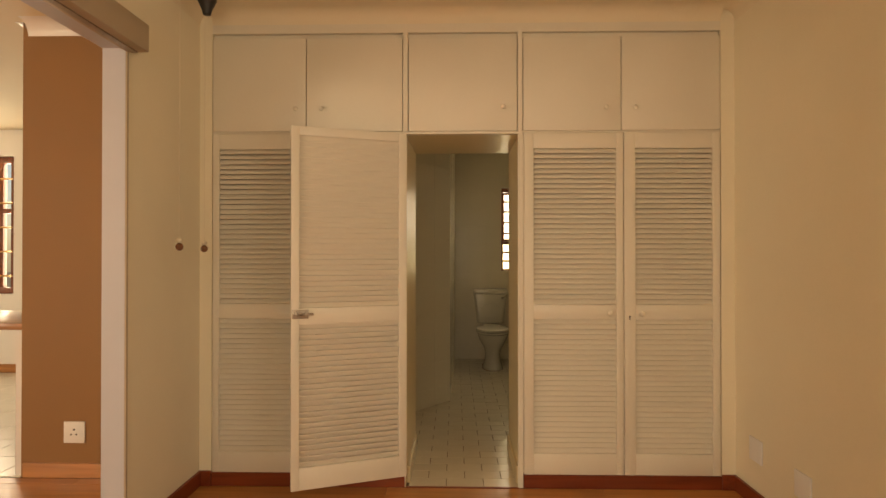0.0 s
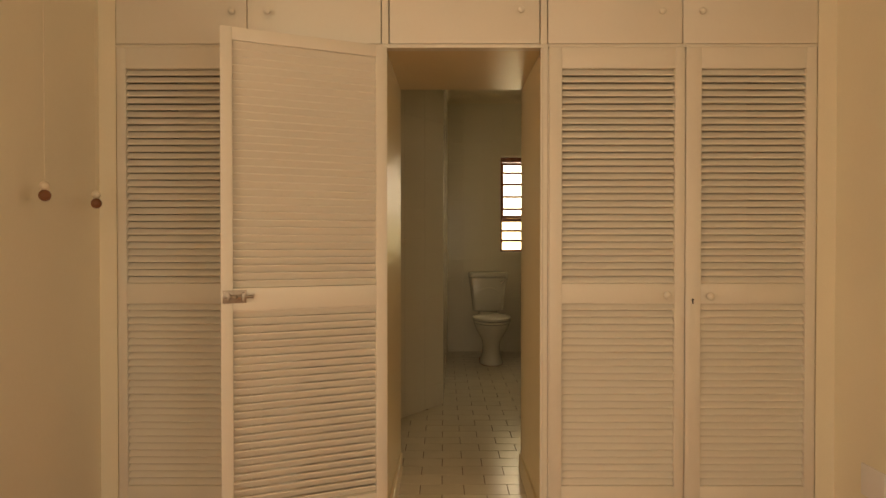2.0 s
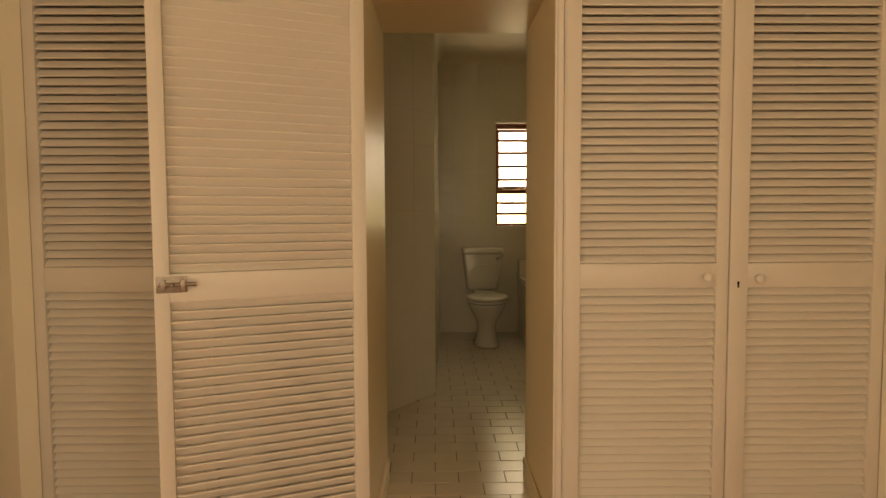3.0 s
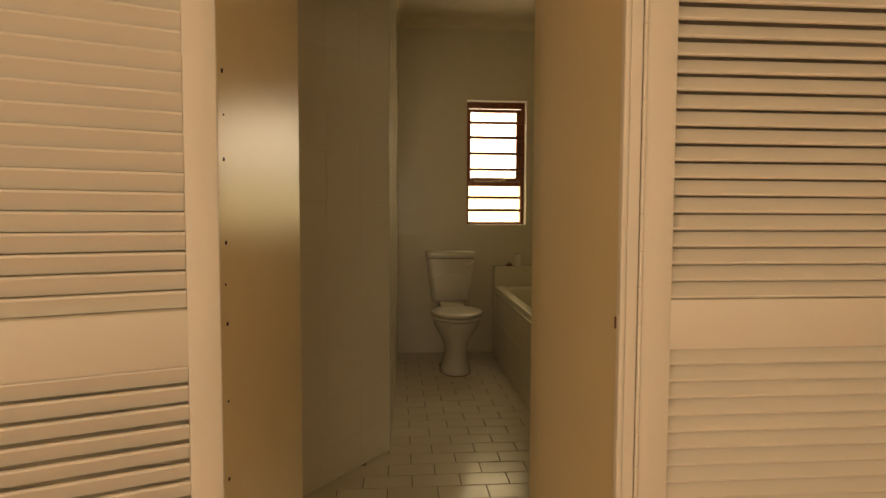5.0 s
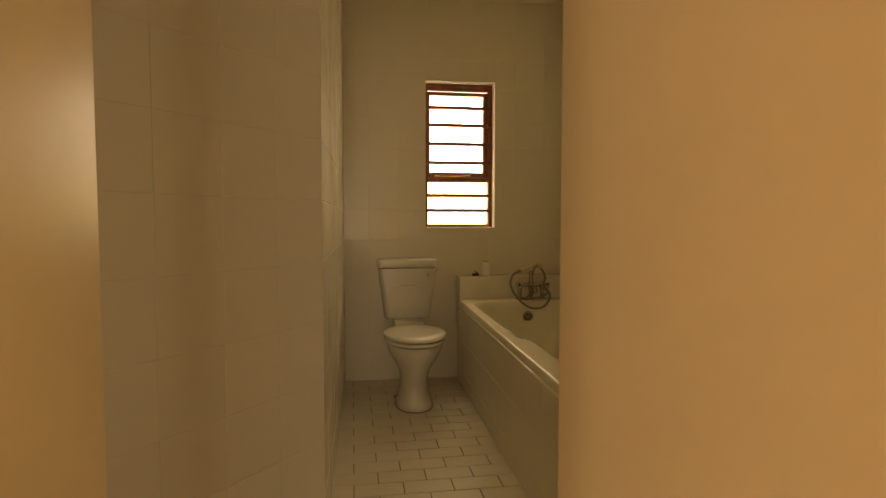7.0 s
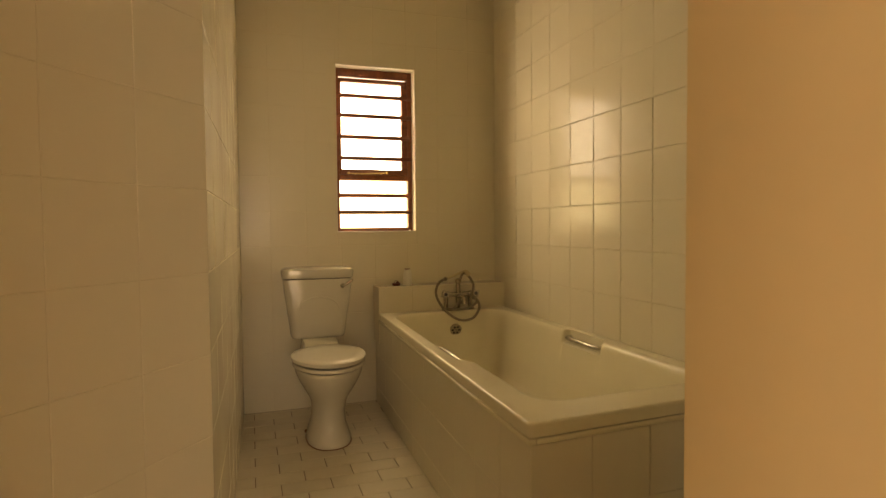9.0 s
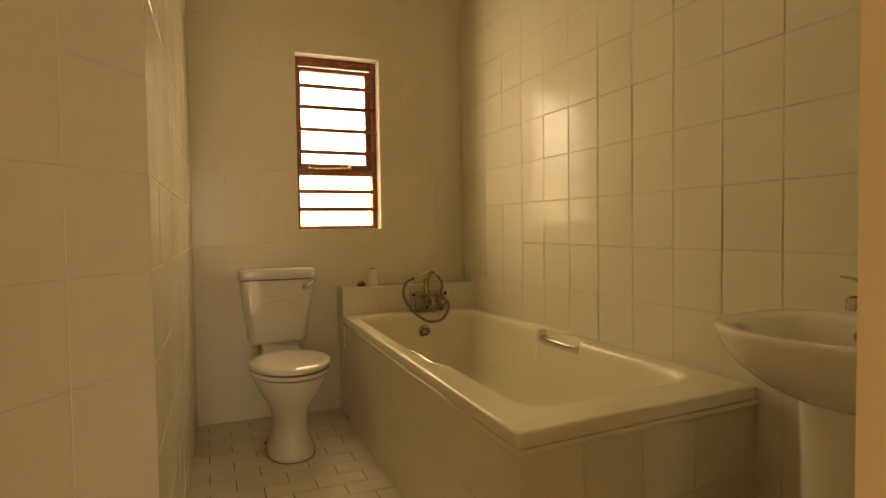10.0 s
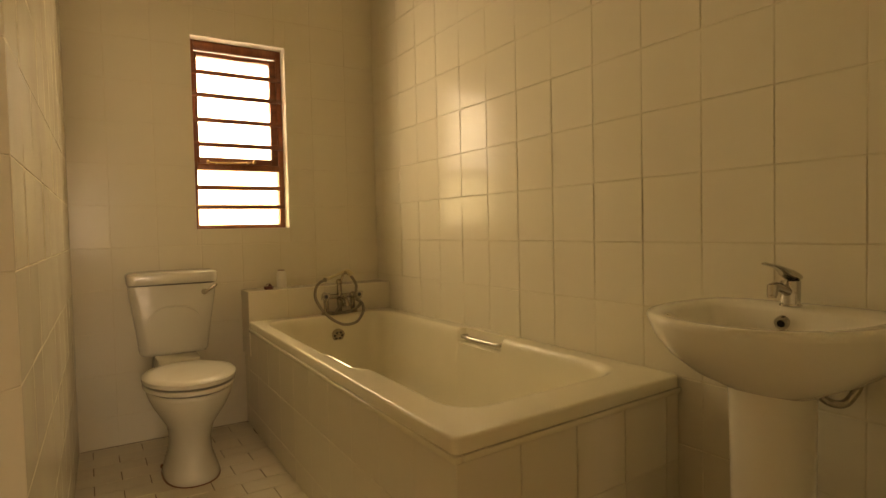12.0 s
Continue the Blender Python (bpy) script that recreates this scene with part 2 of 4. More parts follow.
structure("wall_left", boxes((LX - 0.090, LX, -0.735, 0.53, 0, BED_CEIL + 0.1), (LX - 0.090, LX, -2.70, -0.735, 2.225, BED_CEIL + 0.1),
                             (LX - 0.090, LX, -5.42, -2.70, 0, BED_CEIL + 0.1), (LX, -1.300, 0.003, 0.53, 0, BED_CEIL)),
          WALL, "cream painted bedroom wall with a wide opening", "wall")
# The opening is assumed, to let the rear lamp in.
structure("wall_rear", boxes((LX, -0.80, -5.42, -5.30, 0, BED_CEIL), (0.50, RX, -5.42, -5.30, 0, BED_CEIL),
                             (-0.80, 0.50, -5.42, -5.30, 0, 0.60), (-0.80, 0.50, -5.42, -5.30, 2.30, BED_CEIL)),
          WALL, "cream painted bedroom wall with a tall window", "wall")
structure("ceiling_bedroom", boxes((LX, RX, -5.42, 0.53, BED_CEIL, BED_CEIL + 0.1), (-7.0, LX - 0.090, -5.42, 3.12, BED_CEIL, BED_CEIL + 0.1)),
          CEIL, "plain cream painted plaster ceiling", "ceiling")


def cove(name, path_points, size, mat, label):
    """A quarter-round cornice along straight runs; each run is (start, end, inward direction) at the ceiling's height."""
    bm = bmesh.new()
    for a, b, inward in path_points:
        a, b, d = Vector(a), Vector(b), Vector(inward)
        prof = [Vector((0, 0, 0))]
        for k in range(7):
            t = math.pi / 2 * k / 6
            prof.append(d * (size * (1 - math.sin(t))) + Vector((0, 0, -size * (1 - math.cos(t)))))
        loops = [[tuple(p + q) for q in prof] for p in (a, b)]
        rings(bm, loops)
    return structure(name, bm, mat, label, "cornice", 40)


cove("cornice_bedroom", [((-1.300, 0.0, BED_CEIL), (1.563, 0.0, BED_CEIL), (0, -1, 0)),
                         ((LX, -5.3, BED_CEIL), (LX, 0.0, BED_CEIL), (1, 0, 0)),
                         ((RX, -5.3, BED_CEIL), (RX, 0.0, BED_CEIL), (-1, 0, 0))], 0.07, CEIL, "cream plaster cove cornice")
structure("skirting_left", boxes((LX, LX + 0.016, -0.735, 0.003, 0, 0.085), (LX, -1.298, -0.014, 0.002, 0, 0.085), bevel=0.004),
          SKIRT_Y, "red-brown varnished wooden skirting board", "skirting")
structure("skirting_right", boxes((RX - 0.016, RX, -5.3, 0.003, 0, 0.085), (1.561, RX, -0.014, 0.002, 0, 0.085), bevel=0.004),
          SKIRT_Y, "red-brown varnished wooden skirting board", "skirting")
structure("jamb_opening", boxes((LX - 0.098, LX + 0.004, -0.742, -0.736, 0, 2.225), (LX - 0.098, LX + 0.004, -2.70, -0.742, 2.215, 2.224)),
          JAMB, "pale painted lining of the wide opening", "trim")
structure("seal_opening", boxes((LX + 0.0045, LX + 0.012, -0.742, -0.730, 0, 2.20)), TRACK, "dark rubber seal strip along the opening", "trim")

pelmet = thing("sliding_door_track", "taupe painted pelmet box over a sliding door track", "door track", (LX, -0.725, 2.20))
part("cover", boxes((0.004, 0.10, -2.2, 0.0, 0.0, 0.12), bevel=0.003), TRACK, pelmet)
part("rail", boxes((0.03, 0.055, -2.19, -0.01, -0.006, 0.004)), ZINC, pelmet, "grey steel sliding rail")

# assumed bedroom window, never in view, behind the walk's start
win_b = tagged(new("assumed_window_bedroom"), "tall brown timber bedroom window", "window", "", "structure")
win_b.matrix_basis = pose(-0.15, -5.33, 0.60)
part("window_frame", boxes((-0.65, -0.59, -0.04, 0.03, 0, 1.7), (0.59, 0.65, -0.04, 0.03, 0, 1.7), (-0.59, 0.59, -0.04, 0.03, 0, 0.05),
                           (-0.59, 0.59, -0.04, 0.03, 1.65, 1.7), (-0.025, 0.025, -0.04, 0.03, 0.05, 1.65)), MERANTI_Z, win_b)
# unseen side window, added only to house the fill lamp
win_s = tagged(new("added_window_bedroom_side"), "brown timber bedroom side window", "window", "", "structure")
win_s.matrix_basis = pose(RX + 0.06, -2.75, 0.90, 0, 0, 90)
part("window_frame", boxes((-0.70, -0.64, -0.03, 0.03, 0, 1.3), (0.64, 0.70, -0.03, 0.03, 0, 1.3), (-0.64, 0.64, -0.03, 0.03, 0, 0.05),
                           (-0.64, 0.64, -0.03, 0.03, 1.25, 1.3), (-0.025, 0.025, -0.03, 0.03, 0.05, 1.25)), MERANTI_Z, win_s)
# unseen living room window, added only to hold its lamp
win_l = tagged(new("added_window_living"), "wide brown timber living room window", "window", "", "structure")
win_l.matrix_basis = pose(-5.4, -5.33, 0.90)
part("window_frame", boxes((-0.85, -0.79, -0.04, 0.03, 0, 1.3), (0.79, 0.85, -0.04, 0.03, 0, 1.3), (-0.79, 0.79, -0.04, 0.03, 0, 0.05),
                           (-0.79, 0.79, -0.04, 0.03, 1.25, 1.3), (-0.025, 0.025, -0.04, 0.03, 0.05, 1.25)), MERANTI_Z, win_l)

# ---- left: opening into the living room and kitchen ----
structure("wall_terracotta", boxes((-2.47, LX - 0.090, 0.10, 0.25, 0, BED_CEIL)), ORANGE, "terracotta orange painted end of a dividing wall", "wall")
structure("skirting_terracotta", boxes((-2.45, LX - 0.13, 0.084, 0.099, 0, 0.085), bevel=0.003), OAK, "honey-coloured wooden skirting board", "skirting")
cove("cornice_living", [((-2.44, 0.10, BED_CEIL), (LX - 0.13, 0.10, BED_CEIL), (0, -1, 0)), ((-2.44, 0.25, BED_CEIL), (-2.44, 0.10, BED_CEIL), (-1, 0, 0))],
     0.085, PLATE, "white plaster cornice")
structure("wall_kitchen_far", boxes((-7.0, -6.25, 3.0, 3.12, 0, BED_CEIL), (-4.80, -1.5, 3.0, 3.12, 0, BED_CEIL),
                                    (-6.25, -4.80, 3.0, 3.12, 0, 0.86), (-6.25, -4.80, 3.0, 3.12, 2.39, BED_CEIL)),
          PLATE, "white painted kitchen wall with a window", "wall")
structure("wall_kitchen_side", boxes((-7.12, -7.0, -5.42, 3.12, 0, BED_CEIL)), PLATE, "white painted outer wall", "wall")
structure("wall_kitchen_near", boxes((-1.62, -1.5, 0.55, 3.0, 0, BED_CEIL)), PLATE, "white painted kitchen wall", "wall")
# The window opening here is added so the living room lamp can shine through.
structure("wall_living_rear", boxes((-7.0, -6.25, -5.42, -5.30, 0, BED_CEIL), (-4.55, LX - 0.090, -5.42, -5.30, 0, BED_CEIL),
                                    (-6.25, -4.55, -5.42, -5.30, 0, 0.90), (-6.25, -4.55, -5.42, -5.30, 2.20, BED_CEIL)), WALL, "cream painted living room wall with a window", "wall")
structure("floor_kitchen", boxes((-7.0, -1.5, 0.10, 3.12, -0.15, -0.008)), FGROUT, "pale square kitchen floor tiles", "floor")
structure("skirting_kitchen", boxes((-7.0, -1.62, 2.98, 2.999, 0, 0.09)), OAK, "honey-coloured wooden skirting board", "skirting")

win_k = tagged(new("window_kitchen"), "brown timber kitchen window with burglar bars", "window", "", "structure")
win_k.matrix_basis = pose(-5.525, 3.055, 0.86)
part("window_frame", boxes((-0.72, -0.65, 0, 0.06, 0.003, 1.527), (0.65, 0.72, 0, 0.06, 0.003, 1.527), (-0.65, 0.65, 0, 0.06, 0.003, 0.07), (-0.65, 0.65, 0, 0.06, 1.46, 1.527),
                           (-0.04, 0.04, 0, 0.06, 0.07, 1.46), (0.50, 0.56, 0, 0.06, 0.07, 1.46), (-0.65, 0.65, 0.002, 0.058, 0.90, 0.95), bevel=0.004), MERANTI_Z, win_k)
for k in range(5):
    part("burglar_bar", cyl(bmesh.new(), (-0.68, -0.015, 0.2 + 0.27 * k), (0.68, -0.015, 0.2 + 0.27 * k), 0.009, seg=8), BRASS, win_k)

counter = thing("kitchen_counter", "white breakfast counter with a dark polished top", "counter", (-3.1, 0.45, 0))
part("top", boxes((-0.75, 0.655, -0.345, 0.40, 0.86, 0.90), bevel=0.005), OAK, counter, "polished brown wooden top")
part("end_panel", boxes((0.58, 0.65, -0.33, 0.38, 0.0, 0.859)), PLATE, counter, "white painted end panel")

# ---- louvred doors ----
SLATS = {}


def slat_mesh(width, pitch, tall, thick, lean):
    key = (round(width, 3), round(pitch, 4), tall)
    if key not in SLATS:
        bm = bmesh.new()
        h, t, tilt = pitch * tall, thick, radians(lean)
        prof = [(-t / 2, -h / 2 + 0.002), (-t / 2 + 0.002, -h / 2), (t / 2 - 0.002, -h / 2), (t / 2, -h / 2 + 0.002),
                (t / 2, h / 2 - 0.002), (t / 2 - 0.002, h / 2), (-t / 2 + 0.002, h / 2), (-t / 2, h / 2 - 0.002)]
        loop = []
        for y, z in prof:
            loop.append((y * math.cos(tilt) + z * math.sin(tilt), -y * math.sin(tilt) + z * math.cos(tilt)))
        rings(bm, [[(x, y, z) for y, z in loop] for x in (-width / 2, width / 2)])
        SLATS[key] = mesh_from("slat", bm, WHITE)
    return SLATS[key]


def louvre_panel(door, w, x0, x1, spans, thick=0.034, slat=(1.09, 0.0068, 38)):
    """The frame and slats of one louvred leaf: bottom left corner of the front at the door's origin, front towards -y."""
    specs = [(0, x0, 0, thick, 0, door["leaf_height"]), (x1, w, 0, thick, 0, door["leaf_height"])]
    edges = [0.0] + [z for s in spans for z in s] + [door["leaf_height"]]
    for a, b in zip(edges[0::2], edges[1::2]):
        specs.append((x0 - 0.001, x1 + 0.001, 0.001, thick - 0.001, a, b))
    part("leaf_frame", boxes(*specs, bevel=0.0022), WHITE, door)
    for a, b, count in [(s[0], s[1], max(2, round((s[1] - s[0]) / 0.0285))) for s in spans]:
        pitch = (b - a) / count
        me = slat_mesh(x1 - x0 - 0.001, pitch, *slat)
        for k in range(count):
            ob = new("slat", me)
            ob.parent = door
            wob = random.uniform(-1.2, 1.2)
            ob.matrix_basis = pose((x0 + x1) / 2, thick / 2, a + pitch * (k + 0.5), wob, 0.0, 0.0) @ pose(0, 0, 0, 0, random.uniform(-0.12, 0.12), 0)


def leaf(name, parent, label=""):
    ob = new(name)
    ob.parent = parent
    if label:
        tagged(ob, label)
    ob["leaf_height"] = 1.915
    return ob


def knob(parent, x, z, y=0.0, size=1.0):
    bm = bmesh.new()
    cyl(bm, (x, y, z), (x, y - 0.014 * size, z), 0.008 * size, seg=14)
    ball(bm, (x, y - 0.020 * size, z), 0.0165 * size, 1, 0.5, 1, 18)
    part("knob", bm, WHITE, parent, "small round white-painted knob")


def knuckled_rod(x, y, z0, z1, pitch):
    """A piano hinge: an upright rod with a fine groove at every knuckle."""
    loops = []
    z = z0
    while z < z1:
        top = min(z + pitch, z1)
        for h, rad in ((z, 0.0022), (z + 0.0012, 0.0036), (top - 0.0012, 0.0036), (top - 0.0002, 0.0022)):
            loops.append([(x + rad * math.cos(math.pi * k / 5), y + rad * math.sin(math.pi * k / 5), h) for k in range(10)])
        z += pitch
    return rings(bmesh.new(), loops)


SPANS = [(0.118, 0.868), (0.951, 1.828)]
LOW = 0.075
carcass_left = thing("louvred_wardrobe", "built-in white wardrobe with louvred doors beside the passage", "wardrobe", (-1.297, 0, 0), group="built-in wardrobes")
for piece, span in zip(("base_panel", "side_panel", "side_panel", "back_panel"), ((0, 1.094, 0.037, 0.526, LOW, 0.09), (0, 0.018, 0.037, 0.526, 0.09, 1.985), (1.076, 1.094, 0.037, 0.526, 0.09, 1.985), (0.018, 1.076, 0.51, 0.526, 0.09, 1.985))):
    part(piece, boxes(span), WHITE, carcass_left)
for x in (0.0, 0.549):
    d = leaf("door", carcass_left)
    d.matrix_basis = pose(x + 0.001, 0, LOW)
    louvre_panel(d, 0.545, 0.037, 0.505, SPANS)
part("plinth", boxes((0, 1.094, -0.004, 0.034, 0, 0.074)), SKIRT_X, carcass_left, "red-brown wooden plinth")

carcass_right = thing("louvred_wardrobe", "built-in white wardrobe with two closed louvred doors", "wardrobe", (0.464, 0, 0), group="built-in wardrobes")
for piece, span in zip(("base_panel", "side_panel", "side_panel", "back_panel"), ((0, 1.097, 0.037, 0.526, LOW, 0.09), (0.0, 0.018, 0.037, 0.526, 0.09, 1.985), (1.079, 1.097, 0.037, 0.526, 0.09, 1.985), (0.018, 1.079, 0.51, 0.526, 0.09, 1.985))):
    part(piece, boxes(span), WHITE, carcass_right)
d = leaf("door", carcass_right)
d.matrix_basis = pose(0.003, 0, LOW)
louvre_panel(d, 0.555, 0.054, 0.515, SPANS)
knob(d, 0.478, 0.905)
knuckles = knuckled_rod(0.0, -0.001, 0.012, 1.905, 0.06)
part("piano_hinge", knuckles, WHITE, d, "long white-painted piano hinge")
d = leaf("door", carcass_right)
d.matrix_basis = pose(0.562, 0, LOW)
louvre_panel(d, 0.531, 0.063, 0.490, SPANS)
knob(d, 0.093, 0.900)
kh = bmesh.new()
cyl(kh, (0.030, 0.001, 0.885), (0.030, -0.002, 0.885), 0.0045, seg=12)
box(kh, 0.0275, 0.0325, -0.002, 0.001, 0.868, 0.884)
part("keyhole", kh, DARK, d, "dark keyhole")
part("plinth", boxes((0, 1.097, -0.004, 0.034, 0, 0.074)), SKIRT_X, carcass_right, "red-brown wooden plinth")

# posts and rails between the cupboards
structure("cupboard_frame", boxes((-0.212, -0.1995, -0.002, 0.05, 0, 2.0), (OPEN_R + 0.001, 0.462, -0.003, 0.0118, 0, 2.0),
                                  (-0.213, -0.186, -0.004, 0.05, 2.0, 2.56), (0.432, 0.459, -0.004, 0.05, 2.0, 2.56),
                                  (-1.30, 1.563, 0.003, 0.05, 1.991, 2.0015), (-0.2, OPEN_R, -0.003, 0.04, 1.985, 2.0),
                                  (-1.30, 1.563, 0.026, 0.05, 2.53, 2.56), (-1.30, 1.563, 0.0, 0.05, 2.56, BED_CEIL), bevel=0.002),
          WHITE, "white painted timber frame round the cupboards and passage", "trim")
structure("door_stop", boxes((OPEN_R - 0.009, OPEN_R + 0.0008, -0.005, 0.012, 0, 1.984), bevel=0.003),
          WHITE, "white painted door stop", "trim")


def overhead(x0, x1, splits, knobs, label):
    cup = thing("overhead_cupboard", label, "cupboard", (x0, 0, 2.003), group="overhead cupboards")
    w = x1 - x0
    part("carcass", boxes((0, w, 0.052, 0.526, 0.0, 0.016), (0, 0.016, 0.052, 0.526, 0.016, 0.54), (w - 0.016, w, 0.052, 0.526, 0.016, 0.54), (0.016, w - 0.016, 0.51, 0.526, 0.016, 0.54)), WHITE, cup)
    cuts = [0.0] + [s - x0 for s in splits] + [w]
    for a, b in zip(cuts, cuts[1:]):
        part("door", boxes((a + 0.002, b - 0.002, 0.0, 0.02, 0.0, 0.527), bevel=0.002), WHITE, cup)
    for kx, kz in knobs:
        knob(cup, kx - x0, kz - 2.003, size=0.8)


overhead(-1.298, -0.215, [-0.763], [(-0.82, 2.13), (-0.675, 2.13)], "white flush-door cupboard above the louvred wardrobe")
overhead(-0.184, 0.430, [], [(0.352, 2.135)], "white single-door cupboard above the passage")
overhead(0.461, 1.561, [1.011], [(0.925, 2.13), (1.085, 2.13)], "white flush-door cupboard above the louvred wardrobe")

# the open louvred door of the passage
door_1 = tagged(new("door_1"), "white louvred passage door standing wide open", "door", "", "structure")
door_1["leaf_height"] = 1.905
door_1.matrix_basis = pose(-0.200, -0.006, LOW, 0, 0, -159.0)
louvre_panel(door_1, 0.625, 0.045, 0.583, [(0.115, 0.868), (0.950, 1.858)], slat=(1.10, 0.0064, 33))
latch = bmesh.new()
box(latch, 0.537, 0.619, 0.034, 0.037, 0.910, 0.958, bevel=0.001)
cyl(latch, (0.512, 0.043, 0.934), (0.612, 0.043, 0.934), 0.0065, seg=12)
box(latch, 0.541, 0.554, 0.036, 0.050, 0.918, 0.950, bevel=0.002)
box(latch, 0.594, 0.607, 0.036, 0.050, 0.918, 0.950, bevel=0.002)
ball(latch, (0.575, 0.055, 0.934), 0.0075, seg=12)
for xx in (0.5475, 0.6005):
    for zz in (0.9145, 0.9535):
        cyl(latch, (xx, 0.0372, zz), (xx, 0.039, zz), 0.0028, seg=8)
bmesh.ops.translate(latch, verts=latch.verts, vec=(0, 0, -0.014))
part("slide_bolt", latch, ZINC, door_1, "worn grey metal slide bolt")
hinge_bm = knuckled_rod(0.0, 0.0, 0.02, 1.89, 0.0408)
part("piano_hinge", hinge_bm, WHITE, door_1, "long painted piano hinge")

# passage lining
panel = bmesh.new()
rings(panel, [[(-0.1990, -0.001, z), (-0.1975, -0.002, z), (OPEN_L + 0.003, BACK_F, z), (OPEN_L - 0.020, BACK_F, z), (-0.1990, 0.052, z)] for z in (0.0, 1.984)])
structure("wall_passage_left", panel, GLOSS, "glossy cream passage side panel with shelf-pin holes", "wall")
structure("wall_passage_right", boxes((OPEN_R, OPEN_R + 0.020, 0.0125, BACK_F, 0, 1.984)), GLOSS, "glossy cream passage side panel", "wall")
structure("soffit_passage", boxes((-0.2, OPEN_R, 0.041, BACK_F - 0.002, 1.986, 2.002)), GLOSS, "glossy cream board over the passage", "ceiling")
structure("skirting_passage", boxes((-0.195, OPEN_L + 0.012, 0.058, BACK_F - 0.01, 0, 0.10), (OPEN_R - 0.012, OPEN_R - 0.0005, 0.06, BACK_F - 0.01, 0, 0.10), bevel=0.004),
          GLOSS, "cream painted passage skirting", "skirting")
pins = bmesh.new()
for z, size in ((1.74, 0.0026), (1.64, 0.0034), (1.51, 0.0032), (1.384, 0.0036), (1.318, 0.0020), (1.249, 0.0034), (1.119, 0.0036), (1.053, 0.0024), (0.990, 0.0036), (0.866, 0.0026), (0.74, 0.0034), (0.60, 0.0030), (0.47, 0.0034)):
    ball(pins, (-0.1966, 0.022 + 0.003 * math.sin(z * 40), z), size, 0.5, 1, 1, 10)
structure("pin_holes", pins, DARK, "row of dark screw holes in the panel", "holes")
strike = bmesh.new()
box(strike, OPEN_R - 0.0016, OPEN_R + 0.001, 0.031, 0.038, 0.973, 0.993, bevel=0.0006)
box(strike, OPEN_R - 0.0106, OPEN_R - 0.0085, 0.0, 0.008, 1.944, 1.977, bevel=0.0006)
structure("strike_hole", strike, BULB, "dark mortice of the old door bolt", "hole")
structure("threshold", boxes((OPEN_L - 0.006, OPEN_R, -0.012, 0.006, -0.012, 0.004), bevel=0.001), SKIRT_X, "thin wooden threshold strip", "threshold")

# ---- large structure: bathroom ----
DIAG_A, DIAG_B = (0.035, 1.890), (-0.755, 0.880)
LEFT_A, LEFT_B = (0.035, 1.890), (0.080, 3.90)
structure("wall_bath_south", boxes((-1.30, OPEN_L - 0.0205, BACK_L, BACK_F, 0, BATH_CEIL), (OPEN_R + 0.0205, BRX + 0.13, BACK_L, BACK_F, 0, BATH_CEIL),
                                   (OPEN_L - 0.0205, OPEN_R + 0.0205, BACK_L, BACK_F, 2.004, BATH_CEIL)), WALL, "cream painted wall behind the cupboards", "wall")
structure("ceiling_bathroom", boxes((-1.0, BRX + 0.13, BACK_F, WY + 0.2, BATH_CEIL, BATH_CEIL + 0.1)), CEIL, "cream painted bathroom ceiling", "ceiling")
wall_east = structure("wall_bath_east", boxes((BRX + 0.003, BRX + 0.13, BACK_F, WY + 0.0015, 0, BATH_CEIL)), GROUT, "wall of glossy cream square tiles beside the bath", "wall")
WX0, WX1, WZ0, WZ1 = 0.653, 1.165, 1.088, 2.133
wall_north = structure("wall_bath_north", boxes((0.0, WX0, WY + 0.0015, WY + 0.20, 0, BATH_CEIL), (WX1, BRX + 0.13, WY + 0.0015, WY + 0.20, 0, BATH_CEIL),
                                                (WX0, WX1, WY + 0.0015, WY + 0.20, 0, WZ0), (WX0, WX1, WY + 0.0015, WY + 0.20, WZ1, BATH_CEIL)),
                       GROUT, "wall of glossy cream square tiles round the window", "wall")
structure("reveal_bathroom", boxes((WX0 + 0.0, WX0 + 0.004, WY + 0.001, WY + 0.075, WZ0, WZ1), (WX1 - 0.004, WX1, WY + 0.001, WY + 0.075, WZ0, WZ1),
                                   (WX0 + 0.004, WX1 - 0.004, WY + 0.001, WY + 0.075, WZ1 - 0.004, WZ1), (WX0 + 0.004, WX1 - 0.004, WY + 0.001, WY + 0.075, WZ0, WZ0 + 0.004)),
          WHITE, "white painted reveal of the bathroom window", "trim")


def slanted_wall(name, a, b, thick, label):
    """An upright wall whose face runs from a to b; its thickness lies to the left of that line."""
    a, b = Vector((*a, 0)), Vector((*b, 0))
    d = (b - a).normalized()
    n = Vector((-d.y, d.x, 0))
    bm = bmesh.new()
    lo = [a + n * 0.0015, b + n * 0.0015, b + n * thick, a + n * thick]
    rings(bm, [[tuple(p) for p in lo], [tuple(p + Vector((0, 0, BATH_CEIL))) for p in lo]])
    return structure(name, bm, GROUT, label, "wall")


wall_west = slanted_wall("wall_bath_west", LEFT_A, LEFT_B, 0.12, "narrow wall of glossy cream square tiles")
wall_diag = slanted_wall("wall_bath_diagonal", DIAG_B, DIAG_A, 0.12, "slanting tiled wall at the bathroom entrance")
structure("wall_bath_entry", boxes((-0.95, -0.75, BACK_F, 1.0, 0, BATH_CEIL)), WALL, "cream painted entrance wall", "wall")
